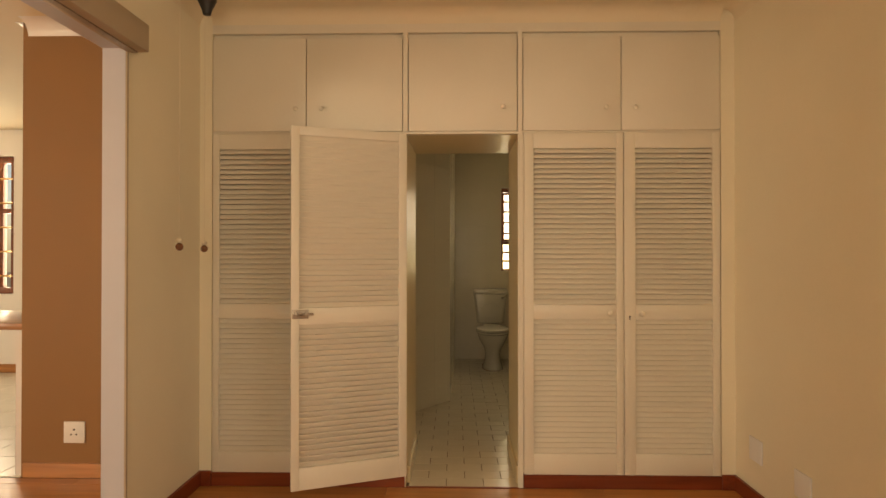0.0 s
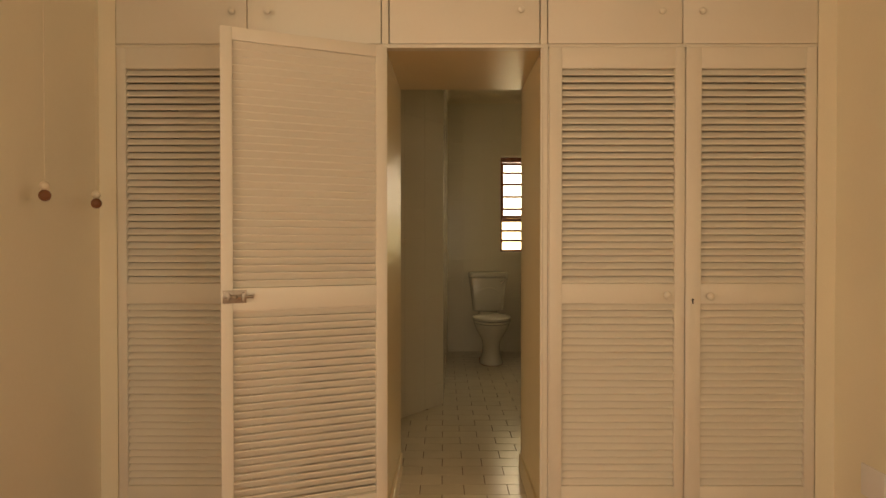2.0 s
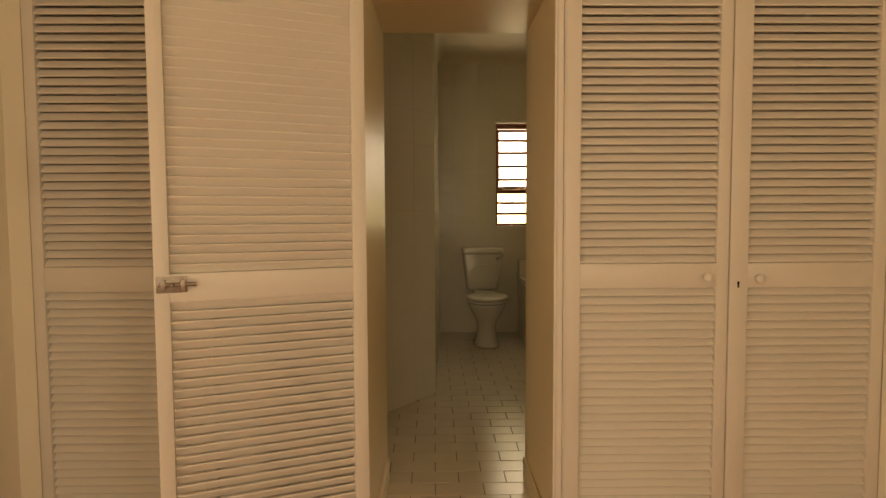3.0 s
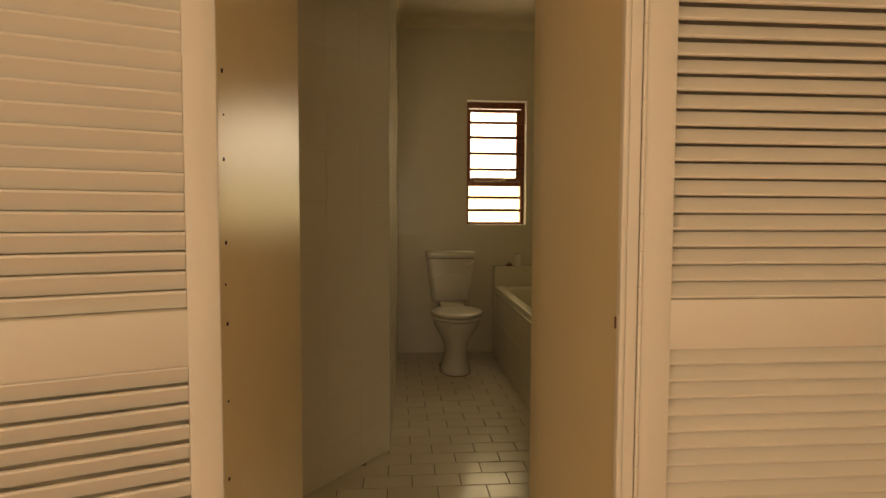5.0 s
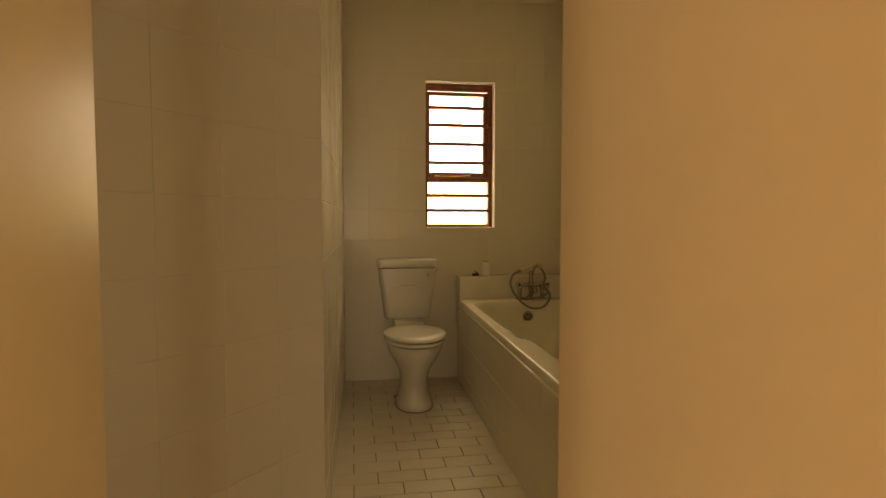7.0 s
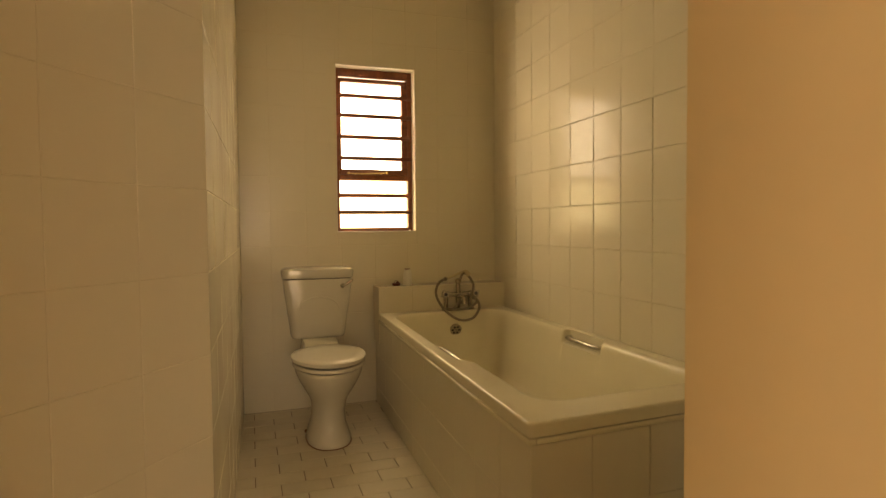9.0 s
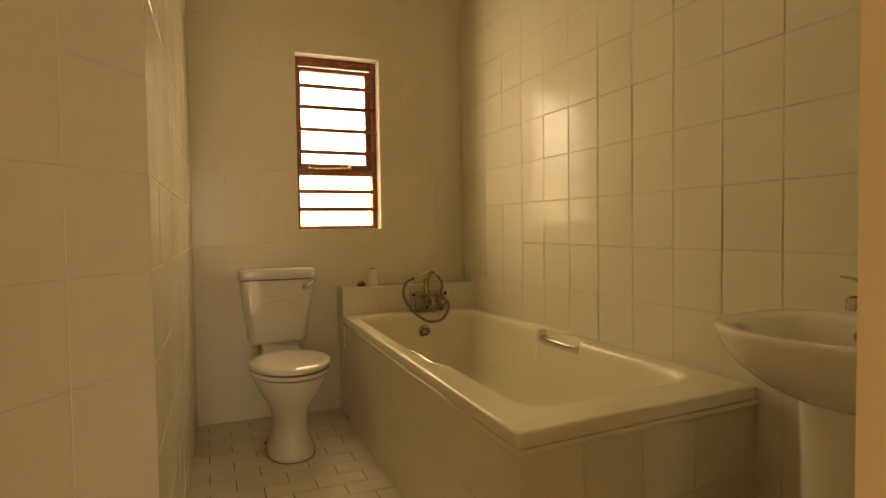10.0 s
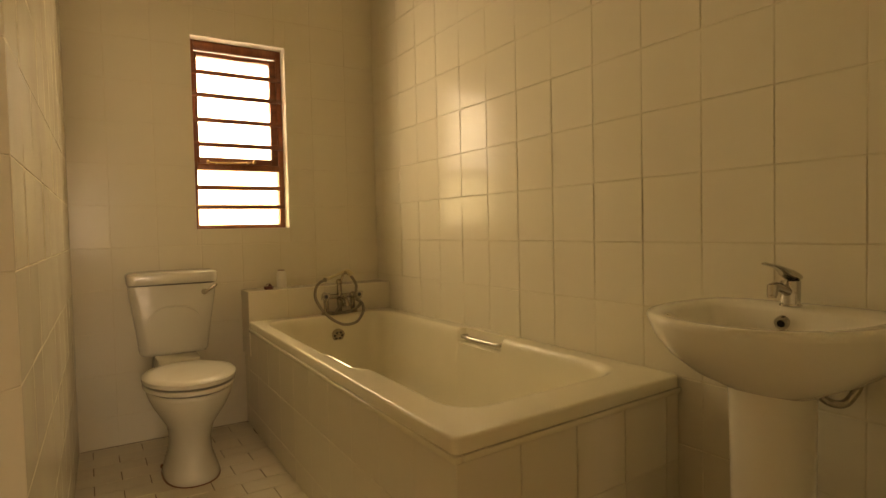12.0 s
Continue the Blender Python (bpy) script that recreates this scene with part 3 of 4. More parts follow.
cove("cornice_bathroom", [((0.075, WY, BATH_CEIL), (BRX, WY, BATH_CEIL), (0, -1, 0)), ((BRX, BACK_F, BATH_CEIL), (BRX, WY, BATH_CEIL), (-1, 0, 0)),
                          ((*LEFT_A, BATH_CEIL), (*LEFT_B, BATH_CEIL), (1, 0, 0)), ((*DIAG_B, BATH_CEIL), (*DIAG_A, BATH_CEIL), (0.784, -0.62, 0))],
     0.075, CEIL, "cream plaster cove cornice")

# bathroom window
win_1 = tagged(new("window_1"), "narrow red-brown timber bathroom window with burglar bars", "window", "", "structure")
win_1.matrix_basis = pose(0, 3.975, 0)
part("window_frame", boxes((WX0 + 0.005, WX0 + 0.030, 0, 0.06, WZ0 + 0.005, WZ1 - 0.005), (WX1 - 0.034, WX1 - 0.005, 0, 0.06, WZ0 + 0.005, WZ1 - 0.005),
                           (WX0 + 0.030, WX1 - 0.034, 0, 0.06, WZ0 + 0.005, WZ0 + 0.026), (WX0 + 0.030, WX1 - 0.034, 0, 0.06, WZ1 - 0.055, WZ1 - 0.005),
                           (WX0 + 0.030, WX1 - 0.034, -0.004, 0.06, 1.420, 1.455), bevel=0.003), MERANTI_Z, win_1)
part("sash", boxes((WX0 + 0.031, WX0 + 0.045, 0.005, 0.05, 1.457, 2.07), (1.093, 1.130, 0.005, 0.05, 1.457, 2.07), (WX0 + 0.045, 1.093, 0.005, 0.05, 1.457, 1.492),
                   (WX0 + 0.045, 1.093, 0.005, 0.05, 2.045, 2.07), bevel=0.003), MERANTI_X, win_1, "red-brown opening sash")
for z in (1.955, 1.830, 1.695, 1.560, 1.322, 1.214):
    bm = bmesh.new()
    box(bm, WX0 + 0.008, WX1 - 0.008, -0.016, -0.003, z - 0.0125, z + 0.0125, bevel=0.003)
    part("burglar_bar", bm, MERANTI_X, win_1, "dark red painted bar")
bm = bmesh.new()
tube(bm, [(0.741, -0.018, 1.462), (0.791, -0.022, 1.460), (0.891, -0.022, 1.462), (0.971, -0.018, 1.468)], 0.004, 8)
ball(bm, (0.736, -0.018, 1.463), 0.009, seg=12)
ball(bm, (0.986, -0.016, 1.470), 0.010, seg=12)
cyl(bm, (0.781, 0.0, 1.456), (0.781, -0.022, 1.460), 0.005, seg=10)
cyl(bm, (0.951, 0.0, 1.462), (0.951, -0.022, 1.466), 0.005, seg=10)
part("window_stay", bm, BRASS, win_1, "brass casement stay")
for z0, z1, x1 in ((1.492, 2.045, 1.093), (1.115, 1.42, 1.131)):
    pane = part("pane", boxes((WX0 + 0.031, x1, 0.028, 0.032, z0, z1)), GLASS, win_1, "clear glass pane")
    pane.visible_shadow = False

# ---- bathroom things ----
def superloop(x0, x1, y0, y1, z, r, n=8):
    """A rounded rectangle as a loop, n points a corner."""
    out = []
    for cx, cy, a0 in ((x1 - r, y1 - r, 0), (x0 + r, y1 - r, 90), (x0 + r, y0 + r, 180), (x1 - r, y0 + r, 270)):
        for k in range(n):
            a = radians(a0 + 90 * k / (n - 1))
            out.append((cx + r * math.cos(a), cy + r * math.sin(a), z))
    return out


def toilet(x, wall_y):
    t = thing("toilet", "white close-coupled porcelain toilet with its lid down", "toilet", (x, wall_y, 0))
    bowl = [oval(0, -0.54, 0.000, 0.113, 0.196, 0.20, power=2.3), oval(0, -0.54, 0.012, 0.117, 0.202, 0.20, power=2.3), oval(0, -0.54, 0.035, 0.110, 0.192, 0.20, power=2.3),
            oval(0, -0.54, 0.10, 0.090, 0.158, 0.19, power=2.2), oval(0, -0.55, 0.17, 0.085, 0.152, 0.20, power=2.1), oval(0, -0.57, 0.235, 0.098, 0.165, 0.23),
            oval(0, -0.59, 0.29, 0.128, 0.195, 0.26), oval(0, -0.60, 0.335, 0.152, 0.219, 0.28), oval(0, -0.60, 0.365, 0.165, 0.233, 0.285), oval(0, -0.60, 0.385, 0.171, 0.240, 0.29),
            oval(0, -0.60, 0.398, 0.172, 0.242, 0.29), oval(0, -0.60, 0.405, 0.168, 0.238, 0.285), oval(0, -0.60, 0.402, 0.12, 0.19, 0.2)]
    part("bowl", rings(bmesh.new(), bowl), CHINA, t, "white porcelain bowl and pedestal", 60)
    neck = [superloop(-0.105, 0.105, -0.33, -0.05, z, 0.03) for z in (0.28, 0.38)] + [superloop(-0.10, 0.10, -0.36, -0.04, 0.425, 0.03), superloop(-0.095, 0.095, -0.33, -0.04, 0.462, 0.03)]
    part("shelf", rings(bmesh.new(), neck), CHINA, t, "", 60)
    seat = [oval(0, -0.600, z, rx, f, b) for z, rx, f, b in ((0.4105, 0.172, 0.246, 0.20), (0.416, 0.184, 0.258, 0.205), (0.427, 0.187, 0.261, 0.205), (0.433, 0.183, 0.257, 0.203), (0.4345, 0.155, 0.22, 0.18))]
    part("seat", rings(bmesh.new(), seat), SEATM, t, "white plastic seat ring", 50)
    lid = [oval(0, -0.600, z, rx, f, b) for z, rx, f, b in ((0.4430, 0.155, 0.22, 0.18), (0.4412, 0.180, 0.254, 0.205), (0.4445, 0.188, 0.262, 0.207), (0.461, 0.190, 0.264, 0.207), (0.468, 0.182, 0.255, 0.20),
                                                            (0.473, 0.145, 0.21, 0.17), (0.475, 0.07, 0.11, 0.09))]
    part("lid", rings(bmesh.new(), lid), SEATM, t, "closed white plastic lid", 50)
    for s in (-1, 1):
        part("lid_hinge", cyl(bmesh.new(), (s * 0.075 - 0.02, -0.392, 0.452), (s * 0.075 + 0.02, -0.392, 0.452), 0.011, seg=14), SEATM, t)
    cist = []
    for z, w, d, r in ((0.458, 0.130, 0.130, 0.03), (0.464, 0.150, 0.150, 0.04), (0.481, 0.160, 0.160, 0.045), (0.56, 0.168, 0.168, 0.045), (0.66, 0.182, 0.178, 0.04), (0.76, 0.195, 0.186, 0.035), (0.815, 0.199, 0.188, 0.03)):
        cist.append(superloop(-w, w, -d - 0.01, -0.01, z, r))
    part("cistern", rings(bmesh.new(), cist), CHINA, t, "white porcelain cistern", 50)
    arc = bmesh.new()
    tube(arc, [(-0.125, -0.175, 0.60), (-0.11, -0.184, 0.665), (-0.06, -0.189, 0.70), (0, -0.1905, 0.71), (0.06, -0.189, 0.70), (0.11, -0.184, 0.665), (0.125, -0.175, 0.60)], 0.006, 8)
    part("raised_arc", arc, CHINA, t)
    clid = [superloop(-w, w, -d, -0.005, z, r) for z, w, d, r in ((0.823, 0.175, 0.175, 0.03), (0.8215, 0.203, 0.204, 0.035), (0.8235, 0.205, 0.206, 0.035), (0.856, 0.209, 0.210, 0.04), (0.872, 0.205, 0.206, 0.04), (0.879, 0.190, 0.192, 0.04), (0.881, 0.12, 0.13, 0.03))]
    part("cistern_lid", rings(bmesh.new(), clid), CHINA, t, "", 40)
    lev = bmesh.new()
    cyl(lev, (0.140, -0.186, 0.772), (0.140, -0.206, 0.772), 0.017, 0.013, 18)
    tube(lev, [(0.140, -0.208, 0.772), (0.160, -0.214, 0.782), (0.190, -0.216, 0.803)], 0.0075, 10)
    ball(lev, (0.192, -0.216, 0.804), 0.009, seg=12)
    part("flush_lever", lev, CHROME, t, "chrome flush lever")
    part("sealant", rings(bmesh.new(), [oval(0, -0.54, 0.0005, 0.1195, 0.2045, 0.202, power=2.3), oval(0, -0.54, 0.004, 0.117, 0.202, 0.201, power=2.3)]), BULB, t, "dirty brown sealant line at the foot")
    bolts = bmesh.new()
    ball(bolts, (-0.108, -0.47, 0.02), 0.011, seg=10)
    part("floor_bolt", bolts, BULB, t, "rusty floor bolt")
    return t


toilet(0.510, WY)

# bath
BX0, BX1, BY0, BY1, RIM = 0.832, 1.718, 1.652, 3.735, 0.590
bath = thing("bathtub", "ivory built-in bathtub with a moulded rim and two grab handles", "bathtub", (BX0, BY0, 0))
W_, L_ = BX1 - BX0, BY1 - BY0


def skew(p):
    """The bath's box is a little out of square, as it was built in."""
    return (p[0] + 0.020 * p[1] * (1 - p[0] / W_), p[1] + 0.055 * p[0] / W_ * (1 - p[1] / L_), p[2])


def skewed(loops):
    return [[skew(p) for p in loop] for loop in loops]


def straight(loop):
    """The same count of points as a loop that carries the arm rest."""
    half = len(loop) // 2
    (xa, ya, za), (xb, yb, _) = loop[half - 1], loop[half]
    return loop[:half] + [(xa + (xb - xa) * i / 44, ya + (yb - ya) * i / 44, za) for i in range(1, 44)] + loop[half:]


tub = [straight(superloop(a, W_ - a, b, L_ - b, z, r)) for a, b, z, r in ((0.0, 0.0, 0.552, 0.020), (0.0, 0.0, 0.582, 0.020), (0.001, 0.001, 0.586, 0.021), (0.004, 0.004, 0.589, 0.023),
                                                                (0.008, 0.008, 0.590, 0.026), (0.018, 0.018, 0.590, 0.032))]


ARM = 0.80


def shoulder(loop):
    """The rim widens into an arm rest from the grab handle to the near end."""
    out = []
    half = len(loop) // 2
    (xa, ya, za), (xb, yb, _) = loop[half - 1], loop[half]
    edge = [(xa + (xb - xa) * i / 44, ya + (yb - ya) * i / 44, za) for i in range(1, 44)]
    for x, y, z in loop[:half] + edge + loop[half:]:
        k = min(1.0, max(0.0, (ARM - y) / 0.10))
        side_l = max(0.0, 1 - x / (W_ * 0.45))
        side_r = max(0.0, 1 - (W_ - x) / (W_ * 0.45))
        out.append((x + 0.060 * k * k * (3 - 2 * k) * (side_l - 0.17 * side_r), y, z))
    return out


tub += [shoulder(superloop(*q)) for q in (
    (0.050, W_ - 0.066, 0.138, L_ - 0.078, 0.590, 0.13), (0.056, W_ - 0.070, 0.144, L_ - 0.082, 0.5895, 0.13), (0.064, W_ - 0.077, 0.152, L_ - 0.088, 0.586, 0.13),
    (0.071, W_ - 0.083, 0.160, L_ - 0.093, 0.578, 0.13), (0.077, W_ - 0.088, 0.168, L_ - 0.099, 0.560, 0.13), (0.081, W_ - 0.0915, 0.180, L_ - 0.101, 0.539, 0.13),
    (0.083, W_ - 0.0935, 0.189, L_ - 0.103, 0.525, 0.13), (0.104, W_ - 0.11, 0.26, L_ - 0.115, 0.42, 0.13),
    (0.125, W_ - 0.125, 0.35, L_ - 0.128, 0.31, 0.13), (0.155, W_ - 0.147, 0.44, L_ - 0.143, 0.225, 0.13), (0.19, W_ - 0.175, 0.52, L_ - 0.17, 0.188, 0.13),
    (0.25, W_ - 0.225, 0.60, L_ - 0.22, 0.175, 0.12))]
POCKET = 1.00


def pocket(loop):
    """Extra points along the wall side, where the rim dips into a hollow behind the grab handle."""
    out = list(loop)
    (xa, ya, z), (xb, yb, _) = loop[-1], loop[0]
    for k in range(45):
        y = POCKET - 0.22 + 0.01 * k
        x = xa + (xb - xa) * (y - ya) / (yb - ya)
        inner = min(1.0, max(0.0, (W_ - x - 0.05) / 0.012)) * (1.0 if z > 0.53 else 0.0)
        d = min(1.0, max(0.0, (0.176 - abs(y - POCKET)) / 0.022)) * inner
        d = d * d * (3 - 2 * d)
        first = 1.0 if z > 0.5899 else 0.0
        out.append((x + d * (0.022 if first else 0.018), y, z - d * (0.0 if first else max(0.0, z - 0.530))))
    return out


tub = [pocket(loop) for loop in tub]
part("tub", rings(bmesh.new(), skewed(tub), cap0=False), ACRYL, bath, "glossy ivory tub", 50)
lip = bmesh.new()
box(lip, -0.005, 0.020, -0.005, L_, 0.533, 0.5495, bevel=0.004)
box(lip, 0.020, W_, -0.005, 0.020, 0.533, 0.5495, bevel=0.004)
for v in lip.verts:
    v.co = skew(v.co)
part("sealing_trim", lip, ACRYL, bath, "ivory trim strip under the rim")


def grip(y, side):
    bm = bmesh.new()
    if side:
        p = [(W_ - 0.046, y - 0.144, 0.554), (W_ - 0.074, y - 0.140, 0.554), (W_ - 0.085, y - 0.126, 0.554), (W_ - 0.087, y, 0.554), (W_ - 0.085, y + 0.126, 0.554), (W_ - 0.074, y + 0.140, 0.554), (W_ - 0.046, y + 0.144, 0.554)]
    else:
        p = [(0.060, y - 0.130, 0.552), (0.101, y - 0.122, 0.556), (0.108, y - 0.100, 0.557), (0.109, y, 0.557), (0.108, y + 0.135, 0.557), (0.099, y + 0.151, 0.556), (0.064, y + 0.157, 0.552)]
    tube(bm, [skew(q) for q in p], 0.0105, 12)
    part("grab_handle", bm, CHROME, bath, "chrome grab handle")


grip(0.965, False)
grip(1.00, True)
ov = bmesh.new()
cyl(ov, (0.500, L_ - 0.121, 0.478), (0.500, L_ - 0.104, 0.484), 0.037, 0.034, 24)
ball(ov, (0.500, L_ - 0.122, 0.4775), 0.008, 1, 0.5, 1, 12)
plate = part("overflow", ov, DIMCHROME, bath, "perforated chrome overflow")
holes = bmesh.new()
for k in range(6):
    a = math.pi * 2 * k / 6
    ball(holes, (0.500 + 0.021 * math.cos(a), L_ - 0.121 - 0.0066 * math.sin(a), 0.478 + 0.020 * math.sin(a)), 0.0078, 1, 0.35, 1, 10)
part("overflow_holes", holes, DARK, plate)

# tiled skirt of the bath and the ledge behind it
skirt = bmesh.new()
for loop in ([(0.0095, 0.0095), (0.035, 0.035), (0.035, L_ + 0.16), (0.0095, L_ + 0.16)], [(0.035, 0.0095), (W_ + 0.002, 0.0095), (W_ + 0.002, 0.035), (0.035, 0.035)]):
    rings(skirt, [[(BX0 + skew((x, y, 0))[0], BY0 + skew((x, y, 0))[1], z) for x, y in loop] for z in (0.0, 0.530)])
surround = structure("bath_surround", skirt, GROUT, "low tiled wall boxing in the bathtub", "bath surround")
ledge = structure("bath_ledge", boxes((0.876, BRX + 0.0015, BY1 + 0.0035, WY + 0.0015, 0.40, 0.7475)), GROUT, "tiled ledge behind the bathtub", "ledge")

# bath mixer with hand shower
mx = thing("bath_mixer", "tarnished chrome bath mixer with a coiled shower hose", "tap", (1.378, BY1 + 0.001, 0.5885))
mx.scale = (1.09, 1.12, 1.06)
body = bmesh.new()
for s in (-1, 1):
    cyl(body, (s * 0.075, -0.032, 0.0), (s * 0.075, -0.032, 0.012), 0.026, 0.024, 20)
    cyl(body, (s * 0.075, -0.032, 0.012), (s * 0.075, -0.032, 0.085), 0.012, 0.014, 16)
    ball(body, (s * 0.075, -0.034, 0.095), 0.020, seg=16)
cyl(body, (-0.075, -0.034, 0.095), (0.075, -0.034, 0.095), 0.014, seg=16)
cyl(body, (0, -0.034, 0.06), (0, -0.034, 0.165), 0.016, 0.013, 16)
ball(body, (0, -0.034, 0.172), 0.018, seg=14)
tube(body, [(0, -0.04, 0.085), (0, -0.09, 0.088), (0, -0.125, 0.078), (0, -0.135, 0.05)], 0.012, 12)
cyl(body, (0, -0.032, 0.0), (0, -0.032, 0.06), 0.012, 0.014, 14)
part("body", body, DIMCHROME, mx, "tarnished chrome body")
for s in (-1, 1):
    h = bmesh.new()
    cyl(h, (s * 0.078, -0.050, 0.097), (s * 0.092, -0.072, 0.102), 0.010, 0.010, 14)
    for k in range(4):
        a = math.pi / 2 * k + 0.5
        ball(h, (s * 0.092 + 0.018 * math.cos(a), -0.074, 0.102 + 0.018 * math.sin(a)), 0.0095, seg=10)
    cyl(h, (s * 0.092, -0.066, 0.102), (s * 0.092, -0.083, 0.102), 0.021, 0.019, 20)
    hd = part("handle", h, CHROME, mx, "bright cross-head tap handle")
    part("indicator", cyl(bmesh.new(), (s * 0.092, -0.0825, 0.102), (s * 0.092, -0.0850, 0.102), 0.0100, seg=16), BLACK, hd, "dark indicator button")
hose = bmesh.new()
tube(hose, [(0.0, -0.06, 0.055), (-0.05, -0.075, 0.01), (-0.085, -0.08, -0.012 + 0.03), (-0.03, -0.09, 0.012), (0.05, -0.09, 0.02), (0.098, -0.085, 0.055), (0.07, -0.085, 0.095),
            (0.085, -0.06, 0.15), (0.068, -0.045, 0.195), (0.04, -0.04, 0.222)], 0.0076, 10)
tube(hose, [(-0.085, -0.05, 0.190), (-0.130, -0.06, 0.165), (-0.150, -0.085, 0.10), (-0.112, -0.12, 0.018), (-0.04, -0.15, -0.038), (0.040, -0.15, -0.036), (0.092, -0.125, 0.012), (0.098, -0.10, 0.055), (0.070, -0.08, 0.078)], 0.0076, 10)
for c in ((-0.086, -0.05, 0.190), (0.000, -0.062, 0.052)):
    cyl(hose, (c[0], c[1], c[2] - 0.010), (c[0] + 0.006, c[1], c[2] + 0.010), 0.0115, 0.0100, 12)
part("hose", hose, HOSE, mx, "ribbed metal shower hose")
hs = bmesh.new()
tube(hs, [(-0.085, -0.048, 0.188), (-0.03, -0.040, 0.206), (0.02, -0.036, 0.224), (0.048, -0.036, 0.234)], 0.0085, 12)
cyl(hs, (0.044, -0.040, 0.234), (0.066, -0.050, 0.206), 0.011, 0.018, 20)
part("hand_shower", hs, SHOWER, mx, "yellowed hand shower resting in its cradle")
crd = bmesh.new()
tube(crd, [(0.0, -0.034, 0.16), (0.012, -0.04, 0.185), (0.024, -0.040, 0.218)], 0.007, 10)
tube(crd, [(0.024, -0.06, 0.226), (0.034, -0.04, 0.216), (0.024, -0.02, 0.226)], 0.006, 8)
part("cradle", crd, DIMCHROME, mx, "forked shower cradle")

bottle = thing("bottle", "small white plastic bottle on the tiled ledge", "bottle", (1.075, 3.800, 0.749))
prof = [(0.0, 0.024), (0.004, 0.027), (0.07, 0.027), (0.085, 0.024), (0.094, 0.021), (0.100, 0.021)]
part("body", rings(bmesh.new(), [[(r * math.cos(2 * math.pi * k / 24), r * math.sin(2 * math.pi * k / 24), z) for k in range(24)] for z, r in prof]), PAPER, bottle)
part("cap", cyl(bmesh.new(), (0, 0, 0.1005), (0, 0, 0.105), 0.019, seg=20), BULB, bottle, "brown cap disc")
plug = thing("bath_plug", "dark red rubber plug on the tiled ledge", "plug", (1.000, 3.795, 0.749))
pb = bmesh.new()
cyl(pb, (0, 0, 0), (0, 0, 0.016), 0.024, 0.027, 18)
ball(pb, (0.008, 0, 0.018), 0.010, seg=10)
part("stopper", pb, REDDISH, plug)
part("ring", tube(bmesh.new(), [(-0.01, 0, 0.016), (-0.012, 0, 0.026), (0, 0, 0.031), (0.012, 0, 0.026), (0.01, 0, 0.016)], 0.002, 6), DIMCHROME, plug)

# basin
BCY = 1.308
basin = thing("pedestal_basin", "white porcelain basin on a full pedestal", "basin", (BRX, BCY, 0))


def basin_loop(z, w, reach, back, n=48, shift=0.0, power=2.25):
    """A loop in the wall's frame: x runs out from the wall to minus, y along it."""
    out = []
    for k in range(n):
        a = 2 * math.pi * k / n
        c, s = math.cos(a), math.sin(a)
        x = math.copysign(abs(c) ** (2 / (power if c < 0 else 5.0)), c) * (reach if c < 0 else back)
        y = math.copysign(abs(s) ** (2 / (power if c < 0 else 3.2)), s) * w
        out.append((x - 0.19 + shift, y, z))
    return out


bl = [basin_loop(0.662, 0.085, 0.10, 0.10), basin_loop(0.684, 0.125, 0.14, 0.13), basin_loop(0.714, 0.180, 0.200, 0.165), basin_loop(0.755, 0.224, 0.252, 0.182),
      basin_loop(0.797, 0.250, 0.288, 0.186), basin_loop(0.832, 0.263, 0.305, 0.188), basin_loop(0.845, 0.267, 0.310, 0.188), basin_loop(0.852, 0.263, 0.306, 0.186),
      basin_loop(0.853, 0.250, 0.293, 0.180), basin_loop(0.852, 0.238, 0.280, 0.172), basin_loop(0.849, 0.212, 0.258, 0.085), basin_loop(0.838, 0.200, 0.245, 0.076),
      basin_loop(0.79, 0.180, 0.215, 0.066), basin_loop(0.74, 0.140, 0.160, 0.045), basin_loop(0.712, 0.07, 0.08, 0.03)]
part("bowl", rings(bmesh.new(), bl), PORC, basin, "white porcelain bowl with a tap ledge", 60)
ped = []
for z, w, f in ((0.0, 0.094, 0.110), (0.02, 0.092, 0.108), (0.10, 0.086, 0.10), (0.35, 0.081, 0.095), (0.55, 0.082, 0.098), (0.66, 0.084, 0.106), (0.71, 0.088, 0.115)):
    ped.append([(-0.215 + y, x, z) for x, y, _ in oval(0, 0, z, w, f, 0.10, 32, 2.4)])
part("pedestal", rings(bmesh.new(), ped), PORC, basin, "white porcelain pedestal", 60)
bo = bmesh.new()
cyl(bo, (-0.116, 0.026, 0.815), (-0.128, 0.026, 0.812), 0.018, 0.017, 22)
ovf = part("overflow", bo, CHROME, basin, "chrome overflow ring")
part("overflow_hole", cyl(bmesh.new(), (-0.127, 0.026, 0.8123), (-0.1295, 0.026, 0.8117), 0.009, seg=18), DARK, ovf)
tap = thing("basin_mixer", "chrome single-lever mixer tap on the basin", "tap", (BRX - 0.074, BCY + 0.030, 0.852))
tap.scale = (0.98, 0.98, 0.90)
tb = bmesh.new()
cyl(tb, (0, 0, 0), (0, 0, 0.006), 0.026, 0.025, 24)
cyl(tb, (0, 0, 0.006), (0, 0, 0.070), 0.0225, 0.0235, 24)
tube(tb, [(-0.005, 0, 0.036), (-0.04, 0, 0.050), (-0.070, 0, 0.058), (-0.085, 0, 0.056)], 0.0135, 14)
cyl(tb, (-0.084, 0, 0.064), (-0.088, 0, 0.036), 0.0135, 0.012, 16)
cyl(tb, (-0.088, 0, 0.036), (-0.0885, 0, 0.030), 0.0105, 0.0105, 16)
part("body", tb, CHROME, tap)
tl = bmesh.new()
lev = []
